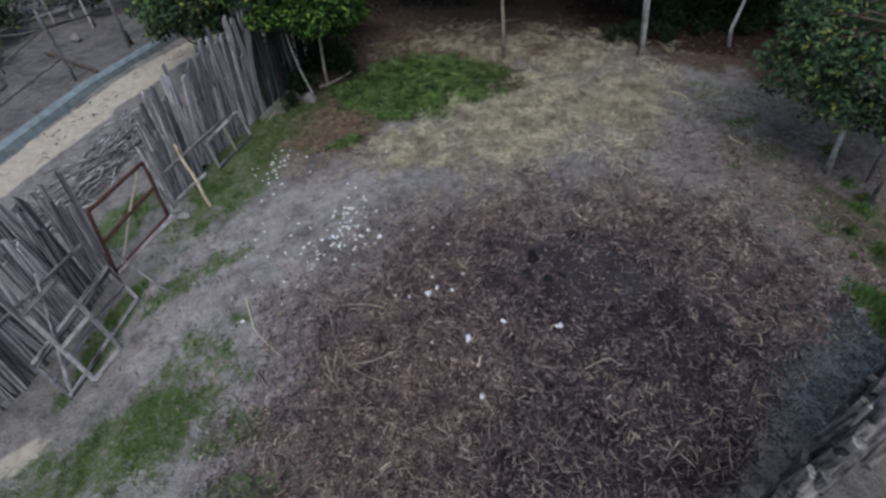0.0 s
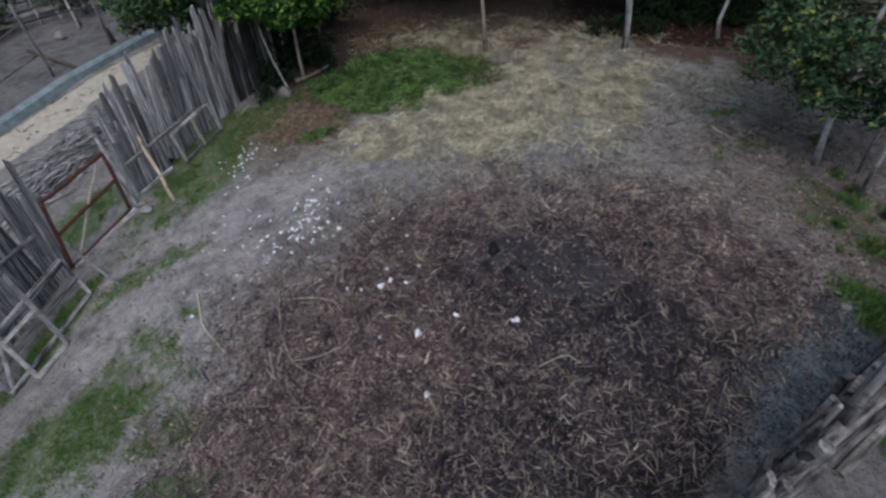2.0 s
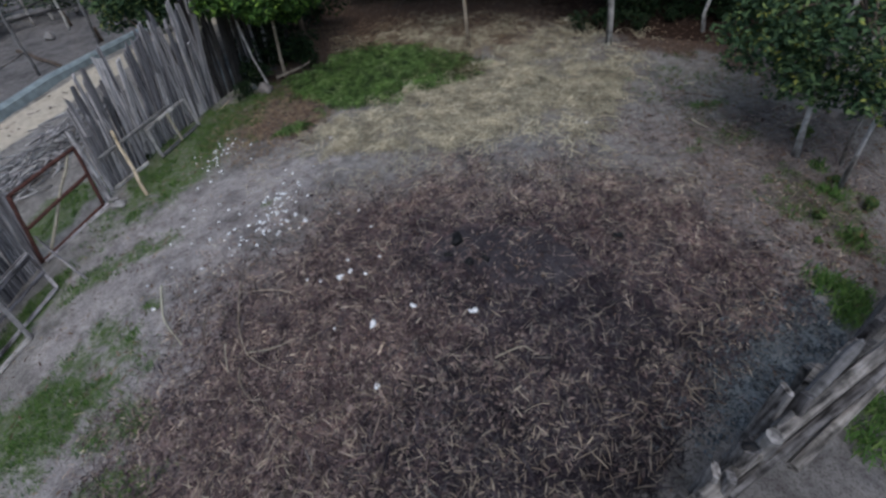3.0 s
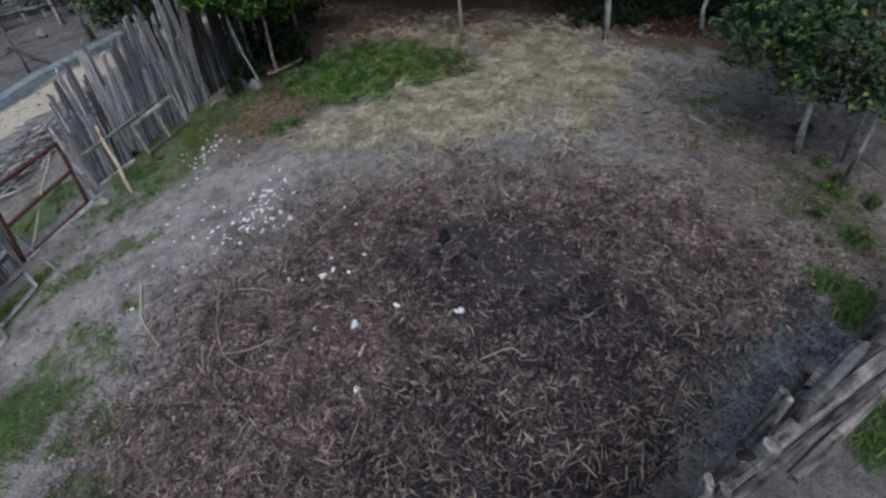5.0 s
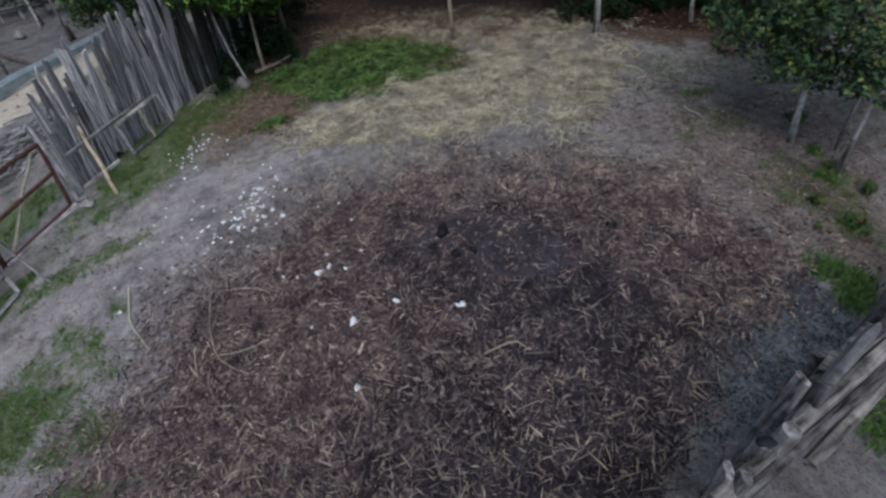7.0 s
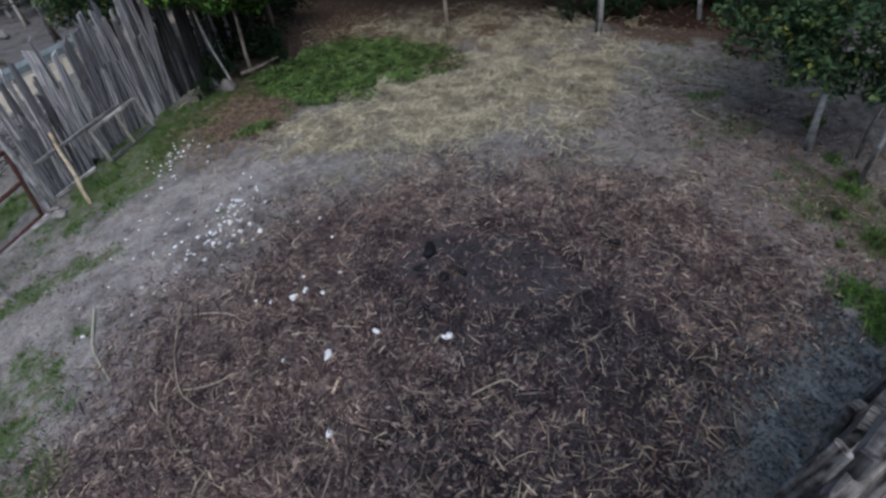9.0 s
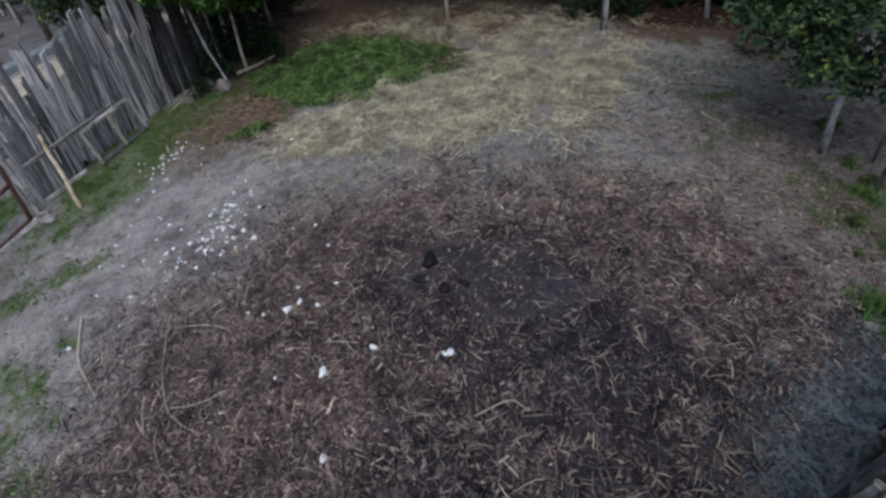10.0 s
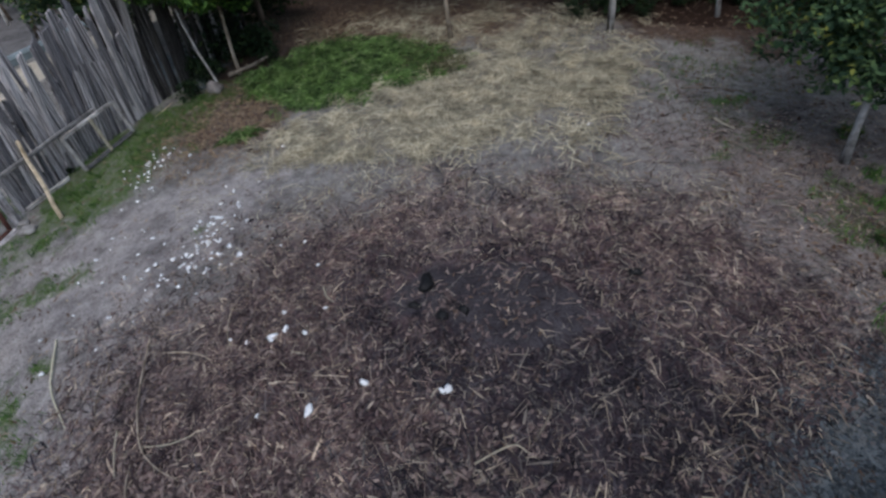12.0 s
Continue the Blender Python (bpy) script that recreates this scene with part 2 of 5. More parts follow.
def zone_turf(x, y):
    a = blob(x, y, -4.5, 3.15, 1.6, 0.85, 36, 0.5, 1.7, 0.4, 0.7)
    for cx, cy, rx, ry, turn in ((-5.7, 2.5, 1.0, 0.6, 20), (-4.2, 4.5, 0.4, 0.34, 20), (-4.5, 4.1, 0.36, 0.26, 10), (-3.7, 4.15, 0.36, 0.42, 60), (-2.82, 3.0, 0.34, 0.22, 0), (-3.3, 2.75, 0.36, 0.24, 20),
                                 (-2.5, 2.15, 0.7, 0.32, 10), (-5.1, 5.75, 0.95, 0.24, 36), (-4.3, 6.15, 0.62, 0.24, 20), (-3.55, 4.85, 0.18, 0.12, 0), (-2.25, 6.85, 0.22, 0.12, 20)):
        a = np.maximum(a, 0.9 * blob(x, y, cx, cy, rx, ry, turn, 0.7, 2.6, cx, 0.8))
    a = np.maximum(a, 1.0 * blob(x, y, -4.75, 9.35, 2.4, 1.15, 68, 0.4, 1.7, 3.5, 0.6))
    a = np.maximum(a, blob(x, y, -6.25, 5.0, 1.3, 0.35, 75, 0.3, 2.0, 3.0))
    a = np.maximum(a, 1.0 * blob(x, y, -7.3, 7.6, 1.1, 0.6, 65, 0.5, 2.0, 3.0, 0.6))
    a = np.maximum(a, 0.8 * blob(x, y, -4.2, 11.1, 0.5, 0.6, 0, 0.5, 2.0, 4.0, 0.6))
    a = np.maximum(a, 0.95 * blob(x, y, 6.2, 9.6, 0.5, 0.16, 12, 0.5, 2.6, 3.0, 0.6))
    a = np.maximum(a, 0.85 * blob(x, y, 5.4, 7.95, 0.3, 0.12, 12, 0.5, 2.6, 5.0, 0.6))
    a = np.maximum(a, np.maximum(blob(x, y, 6.28, 4.98, 0.3, 0.16, 20, 0.5, 2.4, 1.0, 0.5), blob(x, y, 6.45, 4.6, 0.48, 0.16, 55, 0.5, 2.4, 2.0, 0.5)))
    a = np.maximum(a, 0.42 * blob(x, y, 6.9, 10.4, 1.7, 1.7, 0, 0.6, 1.9, 0.5, 0.9))
    a = np.maximum(a, 0.45 * blob(x, y, 6.2, 9.3, 0.6, 0.25, 20, 0.5, 2.6, 1.0))
    a = np.maximum(a, 0.6 * blob(x, y, 6.2, 8.4, 0.6, 0.25, 20, 0.5, 2.6, 1.8))
    a = np.maximum(a, 0.7 * blob(x, y, 7.0, 6.5, 0.9, 0.9, 20, 0.6, 2.6, 2.8))
    return np.maximum(a, 0.9 * blob(x, y, 6.05, 3.15, 0.3, 0.2, 30, 0.5, 3.0, 2.0))


def zone_litter(x, y):
    a = np.clip((y - 14.4 + 0.6 * np.clip(-x - 0.5, 0, 1.5) - 0.35 * wobble(x, y, 1.1)) / 1.2, 0, 1) * np.clip((x + 6.5) / 1.0, 0, 1)
    a = np.maximum(a, 0.9 * blob(x, y, -2.75, 10.6, 1.3, 1.9, -20, 0.3, 1.6, 2.0, 0.7))
    a = np.maximum(a, blob(x, y, -0.2, 15.2, 4.2, 2.2, 0, 0.3, 1.4, 3.0, 0.6))
    a = np.maximum(a, blob(x, y, -2.7, 12.7, 1.8, 1.5, 0, 0.3, 1.5, 6.0, 0.6))
    a = np.maximum(a, blob(x, y, 8.0, 13.7, 3.6, 2.5, 0, 0.35, 1.3, 3.0, 0.5))
    a = np.maximum(a, 0.65 * blob(x, y, 7.1, 6.3, 0.9, 1.5, 0, 0.5, 1.8, 3.0, 0.7))
    a = np.maximum(a, 0.25 * np.clip(side(x, y, -12.2, 10.4, -10.0, 15.6) / 0.5, 0, 1) * (x < -9.5) * np.clip(0.5 + wobble(x, y, 0.7, 5.0), 0, 1))
    a = np.maximum(a, 0.4 * blob(x, y, 7.5, 8.0, 2.3, 4.2, 0, 0.45, 1.5, 2.0, 0.9))
    return a * np.where(x > 1.5, np.clip(side(x, y, 2.33, 1.06, 8.23, 5.36) / 0.2 - 0.3, 0.06, 1), 1)


def zone_wet(x, y):
    a = blob(x, y, 2.1, 5.1, 1.0, 0.55, -12, 0.3, 2.2, 1.0, 0.5)
    return np.maximum(a, 0.36 * blob(x, y, 3.2, 4.4, 1.1, 0.4, -25, 0.4, 1.9, 2.0, 0.6))


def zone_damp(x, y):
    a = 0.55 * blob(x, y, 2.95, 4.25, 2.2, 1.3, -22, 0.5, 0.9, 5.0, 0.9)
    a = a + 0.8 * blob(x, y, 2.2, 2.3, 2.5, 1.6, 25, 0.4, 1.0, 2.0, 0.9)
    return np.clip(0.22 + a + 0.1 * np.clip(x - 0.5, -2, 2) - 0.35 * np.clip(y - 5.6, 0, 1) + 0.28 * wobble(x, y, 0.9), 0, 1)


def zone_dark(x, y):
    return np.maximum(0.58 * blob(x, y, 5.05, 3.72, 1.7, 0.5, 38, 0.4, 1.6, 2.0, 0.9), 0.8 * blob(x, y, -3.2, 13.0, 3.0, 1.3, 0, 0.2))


def zone_forest_shade(x, y):
    """Forest floor darkened in its colour, standing in for shade below the canopy."""
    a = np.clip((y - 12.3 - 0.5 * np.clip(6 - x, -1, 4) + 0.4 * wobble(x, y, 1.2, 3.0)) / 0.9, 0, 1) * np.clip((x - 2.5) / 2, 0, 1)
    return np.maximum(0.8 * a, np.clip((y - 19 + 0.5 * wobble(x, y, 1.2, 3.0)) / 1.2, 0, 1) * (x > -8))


def zone_lane(x, y):
    """Trodden lane outside the fence, and the bare yard across the track."""
    a = np.clip(-side(x, y, 2.33, 1.06, 8.23, 5.36) / 0.2, 0, 1) * np.clip((x + 0.6) / 2.2, 0, 1)
    return np.maximum(a, np.clip(side(x, y, -12.2, 10.4, -10.0, 15.6) / 0.5, 0, 1) * (x < -9.5))


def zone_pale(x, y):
    return np.maximum(0.95 * blob(x, y, -3.3, 3.4, 2.1, 2.5, 20, 0.4, 1.1, 4.0, 0.8), blob(x, y, -3.3, 6.6, 2.6, 1.3, 28, 0.3, 1.2, 6.0, 0.8))


def zone_road(x, y):
    a = np.clip((0.72 - np.abs(side(x, y, -11.12, 9.56, -8.77, 14.46)) + 0.1 * wobble(x, y, 1.4)) / 0.2, 0, 1)
    return np.maximum(a, 0.75 * blob(x, y, -6.75, 2.75, 0.6, 0.3, 40, 0.4, 2.0, 2.0, 0.6))


def build_ground():
    def axis(lo, hi, flo, fhi, fine):
        a = list(np.arange(flo, fhi + 1e-6, fine))
        step, v, left = fine, flo, []
        while v > lo:
            step *= 1.35
            v -= step
            left.append(v)
        step, v, right = fine, fhi, []
        while v < hi:
            step *= 1.35
            v += step
            right.append(v)
        return np.array(left[::-1] + a + right)
    xs, ys = axis(-400, 400, -13, 10, 0.13), axis(-400, 400, 0, 18, 0.13)
    X, Y = np.meshgrid(xs, ys)
    x, y = X.ravel(), Y.ravel()
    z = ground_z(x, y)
    z = z + 0.02 * zone_mulch(x, y) * wobble(x, y, 2.3)
    nx, ny = len(xs), len(ys)
    me = bpy.data.meshes.new("ground")
    i = np.arange(nx * ny).reshape(ny, nx)
    quads = np.stack([i[:-1, :-1], i[:-1, 1:], i[1:, 1:], i[1:, :-1]], -1).reshape(-1, 4)
    me.from_pydata(np.stack([x, y, z], 1).tolist(), [], quads.tolist())
    for name, zones in (("zone_a", (zone_mulch, zone_straw, zone_turf)), ("zone_b", (zone_road, zone_litter, zone_wet)), ("zone_c", (zone_dark, zone_shreds, zone_damp)), ("zone_d", (zone_forest_shade, zone_lane, zone_pale))):
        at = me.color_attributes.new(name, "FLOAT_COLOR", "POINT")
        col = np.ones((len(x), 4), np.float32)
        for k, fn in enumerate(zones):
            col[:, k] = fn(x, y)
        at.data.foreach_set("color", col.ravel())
    me.polygons.foreach_set("use_smooth", np.ones(len(me.polygons), bool))
    m, n, l, b = shader("yard_soil", 0.95, 0.15)
    fine, mid, big = noise_tex(n, l, 38, 8), noise_tex(n, l, 5.5, 8, 0.65), noise_tex(n, l, 0.9, 5)
    def masks(name):
        a = n.new("ShaderNodeVertexColor")
        a.layer_name = name
        s = n.new("ShaderNodeSeparateColor")
        l.new(a.outputs[0], s.inputs[0])
        return s.outputs
    def frayed(mask, amount=0.55, lo=0.3, hi=0.7, tex=None):
        """The mask with its edge broken up by the fine noise."""
        a = n.new("ShaderNodeMath")
        a.operation = "MULTIPLY_ADD"
        l.new(mid if tex is None else tex, a.inputs[0])
        a.inputs[1].default_value = amount * 2
        a.inputs[2].default_value = -amount
        s = n.new("ShaderNodeMath")
        s.operation = "ADD"
        l.new(a.outputs[0], s.inputs[0])
        l.new(mask, s.inputs[1])
        r = n.new("ShaderNodeMapRange")
        r.interpolation_type = "SMOOTHSTEP"
        r.inputs["From Min"].default_value, r.inputs["From Max"].default_value = lo, hi
        l.new(s.outputs[0], r.inputs["Value"])
        k = n.new("ShaderNodeMath")
        k.operation = "MULTIPLY"
        l.new(r.outputs[0], k.inputs[0])
        mm = n.new("ShaderNodeMapRange")
        mm.inputs["From Max"].default_value = 0.25
        l.new(mask, mm.inputs["Value"])
        l.new(mm.outputs[0], k.inputs[1])
        return k.outputs[0]
    patchy = noise_tex(n, l, 9.0, 10, 0.75)
    A, B, C = masks("zone_a"), masks("zone_b"), masks("zone_c")
    D = masks("zone_d")
    soil = ramp(n, l, mid, [(0.25, (0.18, 0.168, 0.155)), (0.5, (0.29, 0.275, 0.258)), (0.75, (0.4, 0.382, 0.36))])
    soil = mix(n, l, 1.0, soil, ramp(n, l, noise_tex(n, l, 1.5, 7, 0.7), [(0.32, (0.5, 0.49, 0.49)), (0.48, (0.92, 0.91, 0.9)), (0.68, (1.15, 1.13, 1.1))]), "MULTIPLY")
    speck = ramp(n, l, fine, [(0.36, (0.55, 0.52, 0.5)), (0.5, (1, 1, 1)), (0.75, (1.2, 1.18, 1.15))])
    soil = mix(n, l, 1.0, soil, speck, "MULTIPLY")
    road = ramp(n, l, mid, [(0.25, (0.42, 0.36, 0.27)), (0.55, (0.6, 0.53, 0.42)), (0.8, (0.7, 0.63, 0.52))])
    turf = ramp(n, l, fine, [(0.3, (0.04, 0.065, 0.02)), (0.5, (0.09, 0.14, 0.04)), (0.75, (0.17, 0.19, 0.08))])
    litter = ramp(n, l, fine, [(0.3, (0.045, 0.028, 0.021)), (0.5, (0.115, 0.075, 0.055)), (0.75, (0.24, 0.175, 0.125))])
    straw = ramp(n, l, fine, [(0.3, (0.13, 0.11, 0.085)), (0.5, (0.27, 0.24, 0.17)), (0.75, (0.42, 0.37, 0.26))])
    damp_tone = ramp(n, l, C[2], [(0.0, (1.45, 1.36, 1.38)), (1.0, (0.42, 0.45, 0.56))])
    blotch = ramp(n, l, noise_tex(n, l, 2.4), BLOTCH)
    mulch = ramp(n, l, fine, [(0.3, (0.05, 0.034, 0.034)), (0.5, (0.145, 0.104, 0.1)), (0.72, (0.29, 0.222, 0.198))])
    c = mix(n, l, frayed(B[0], 0.25), soil, road)
    c = mix(n, l, frayed(D[2], 0.5), c, mix(n, l, 1.0, soil, (1.27, 1.24, 1.27), "MULTIPLY"))
    c = mix(n, l, frayed(D[1], 0.4), c, mix(n, l, 1.0, soil, (0.7, 0.7, 0.72), "MULTIPLY"))
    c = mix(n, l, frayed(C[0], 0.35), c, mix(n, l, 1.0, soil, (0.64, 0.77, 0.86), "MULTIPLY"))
    dusted = mix(n, l, 1.0, c, (0.86, 0.79, 0.78), "MULTIPLY")
    c = mix(n, l, frayed(C[1], 0.9, 0.2, 1.35, noise_tex(n, l, 3.2, 9, 0.72)), c, dusted)
    c = mix(n, l, frayed(B[1], 1.0, 0.2, 1.1, patchy), c, litter)
    # tree shade put into the litter colour at the forest edge
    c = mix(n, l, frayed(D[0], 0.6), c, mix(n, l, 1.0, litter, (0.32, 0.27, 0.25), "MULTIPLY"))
    c = mix(n, l, frayed(A[1], 1.1, 0.25, 1.3, patchy), c, straw)
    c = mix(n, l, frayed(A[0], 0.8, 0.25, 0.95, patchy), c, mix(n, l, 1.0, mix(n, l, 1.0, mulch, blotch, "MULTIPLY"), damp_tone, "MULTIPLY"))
    c = mix(n, l, frayed(A[2], 1.2, 0.35, 1.25, patchy), c, turf)
    c = mix(n, l, frayed(B[2], 0.4), c, mix(n, l, 1.0, soil, (0.27, 0.255, 0.3), "MULTIPLY"))
    l.new(c, b.inputs["Base Color"])
    h = n.new("ShaderNodeMath")
    h.operation = "ADD"
    l.new(fine, h.inputs[0])
    l.new(mid, h.inputs[1])
    bump(n, l, b, h.outputs[0], 0.6, 0.03)
    me.materials.append(m)
    return tagged(new("ground", me), "grey sandy yard soil with mulch, straw and turf patches", "ground", kind="structure")


build_ground()


# ---- helpers for things ----
def thing(name, loc, label, category, group="", kind=""):
    ob = new(name)
    ob.location = loc
    ob.empty_display_size = 0.1
    return tagged(ob, label, category, group, kind)


def mesh_of(name, verts, faces, mat, smooth=False):
    me = bpy.data.meshes.new(name)
    me.from_pydata([tuple(v) for v in verts], [], faces)
    me.materials.append(mat)
    if smooth:
        me.polygons.foreach_set("use_smooth", np.ones(len(me.polygons), bool))
    me.update()
    return me


def put(name, me, parent=None, m=None, label=""):
    ob = new(name, me)
    if parent is not None:
        ob.parent = parent
    if m is not None:
        ob.matrix_basis = m
    return tagged(ob, label)


def tube(points, radii, seg=7, rough=0.0):
    """A tapered round bar along points, closed at both ends."""
    pts = [Vector(p) for p in points]
    verts, faces = [], []
    side_v = None
    for i, p in enumerate(pts):
        d = (pts[min(i + 1, len(pts) - 1)] - pts[max(i - 1, 0)]).normalized()
        if side_v is None:
            side_v = d.orthogonal().normalized()
        side_v = (side_v - d * side_v.dot(d)).normalized()
        up = d.cross(side_v)
        for k in range(seg):
            a = 2 * math.pi * k / seg
            r = radii[i] * (1 + rough * random.uniform(-1, 1))
            verts.append(p + side_v * (r * math.cos(a)) + up * (r * math.sin(a)))
    for i in range(len(pts) - 1):
        for k in range(seg):
            a, b = i * seg + k, i * seg + (k + 1) % seg
            faces.append((a, b, b + seg, a + seg))
    faces.append(tuple(range(seg))[::-1])
    faces.append(tuple(range((len(pts) - 1) * seg, len(pts) * seg)))
    return verts, faces


def along(p, q):
    """The pose that lays a piece's z axis from p to q."""
    p, q = Vector(p), Vector(q)
    return Matrix.Translation(p) @ (q - p).to_track_quat("Z", "Y").to_matrix().to_4x4()


def rod(name, p, q, r0, r1, mat, parent, bend=0.03, seg=7, label=""):
    length = (Vector(q) - Vector(p)).length
    n = max(3, min(7, int(length / 0.25) + 2))
    off = [(random.uniform(-bend, bend), random.uniform(-bend, bend)) if 0 < i < n - 1 else (0, 0) for i in range(n)]
    pts = [(off[i][0] * length, off[i][1] * length, length * i / (n - 1)) for i in range(n)]
    v, f = tube(pts, [r0 + (r1 - r0) * i / (n - 1) for i in range(n)], seg, 0.06)
    base = Vector(parent.location) if parent is not None else Vector((0, 0, 0))
    return put(name, mesh_of(name, v, f, mat, True), parent, along(Vector(p) - base, Vector(q) - base), label)


def plank_mesh(name, length, width, thick, mat, uneven=0.12, point=0.0, seg=5):
    """A rough slab standing on its end along z: wandering edges, a skewed or pointed top, softened corners."""
    verts, faces = [], []
    ph = random.uniform(0, 6)
    for i in range(seg + 1):
        t = i / seg
        w = width * (1 + uneven * math.sin(3.1 * t + ph) + uneven * random.uniform(-0.5, 0.5))
        shift = width * uneven * math.sin(2.2 * t + 2 * ph)
        z = length * t
        if i == seg:
            w *= 1 - 0.75 * point
        sk = random.uniform(-0.07, 0.07) if i == seg else 0
        ch = min(0.3 * thick, 0.25 * w)
        for (a, c) in ((-w / 2, -thick / 2 + ch), (-w / 2 + ch, -thick / 2), (w / 2 - ch, -thick / 2), (w / 2, -thick / 2 + ch),
                       (w / 2, thick / 2 - ch), (w / 2 - ch, thick / 2), (-w / 2 + ch, thick / 2), (-w / 2, thick / 2 - ch)):
            verts.append((a + shift, c, z + sk * (a / w)))
    for i in range(seg):
        for k in range(8):
            a, b = i * 8 + k, i * 8 + (k + 1) % 8
            faces.append((a, b, b + 8, a + 8))
    faces.append(tuple(range(8))[::-1])
    faces.append(tuple(range(seg * 8, seg * 8 + 8)))
    return mesh_of(name, verts, faces, mat)


def bar(name, p, q, width, thick, mat, parent, face=(1, 0, 0), label=""):
    """A sawn bar from p to q, its broad side towards face."""
    p, q = Vector(p) - Vector(parent.location), Vector(q) - Vector(parent.location)
    d = (q - p).normalized()
    n = Vector(face)
    n = (n - d * n.dot(d)).normalized()
    x = n.cross(d)
    m = Matrix((x, n, d)).transposed().to_4x4()
    m.translation = p
    me = plank_mesh(name, (q - p).length, width, thick, mat, 0.04, 0, 3)
    return put(name, me, parent, m, label)


def lump(name, r, mat, seed, flat=0.6, rough=0.25):
    rng = random.Random(seed)
    bm = bmesh.new()
    bmesh.ops.create_icosphere(bm, subdivisions=2, radius=1.0)
    ph = [rng.uniform(0, 6) for _ in range(3)]
    for v in bm.verts:
        k = 1 + rough * math.sin(2.3 * v.co.x + ph[0]) * math.sin(2.9 * v.co.y + ph[1]) + 0.5 * rough * math.sin(5 * v.co.z + ph[2]) + rng.uniform(-0.06, 0.06)
        v.co = Vector((v.co.x * r * k, v.co.y * r * k * 0.8, v.co.z * r * k * flat))
    me = bpy.data.meshes.new(name)
    bm.to_mesh(me)
    bm.free()
    me.materials.append(mat)
    me.polygons.foreach_set("use_smooth", np.ones(len(me.polygons), bool))
    return me


def scatter(zone, box, count, seed, floor=0.3):
    """Random places inside a patch, denser where it is fuller."""
    rng = np.random.default_rng(seed)
    x0, x1, y0, y1 = box
    out_x, out_y = np.empty(0), np.empty(0)
    while len(out_x) < count:
        x, y = rng.uniform(x0, x1, count * 2), rng.uniform(y0, y1, count * 2)
        w = zone(x, y)
        keep = (w > floor) & (rng.uniform(0, 1, len(x)) < w)
        out_x, out_y = np.append(out_x, x[keep]), np.append(out_y, y[keep])
    return out_x[:count], out_y[:count], rng


def strips(name, x, y, z, yaw, tilt, length, width, curl, mat, label, category, kind="stuff", parent=None, roll=None):
    """Many bent strips, three joints each, as one mesh. tilt lifts the far end; curl bows the middle up."""
    n = len(x)
    cy, sy = np.cos(yaw), np.sin(yaw)
    r = np.zeros(n) if roll is None else roll
    verts = np.empty((n, 6, 3))
    for j, (s, lift, wf) in enumerate(((-0.5, 0.0, 0.8), (0.0, 1.0, 1.0), (0.5, 0.0, 0.35))):
        px, pz = s * length * np.cos(tilt), (s + 0.5) * length * np.sin(tilt) + curl * length * lift
        for k, e in enumerate((-0.5, 0.5)):
            w = e * width * wf
            verts[:, 2 * j + k, 0] = x + px * cy - w * np.cos(r) * sy
            verts[:, 2 * j + k, 1] = y + px * sy + w * np.cos(r) * cy
            verts[:, 2 * j + k, 2] = z + pz + w * np.sin(r)
    base = (np.arange(n) * 6)[:, None]
    faces = np.concatenate([base + np.array([0, 2, 3, 1]), base + np.array([2, 4, 5, 3])], 1).reshape(-1, 4)
    me = bpy.data.meshes.new(name)
    me.vertices.add(n * 6)
    me.vertices.foreach_set("co", verts.ravel())
    me.loops.add(len(faces) * 4)
    me.loops.foreach_set("vertex_index", faces.ravel().astype(np.int32))
    me.polygons.add(len(faces))
    me.polygons.foreach_set("loop_start", np.arange(0, len(faces) * 4, 4, dtype=np.int32))
    me.update(calc_edges=True)
    me.materials.append(mat)
    ob = new(name, me)
    if parent is not None:
        ob.parent = parent
        return ob
    return tagged(ob, label, category, kind=kind)


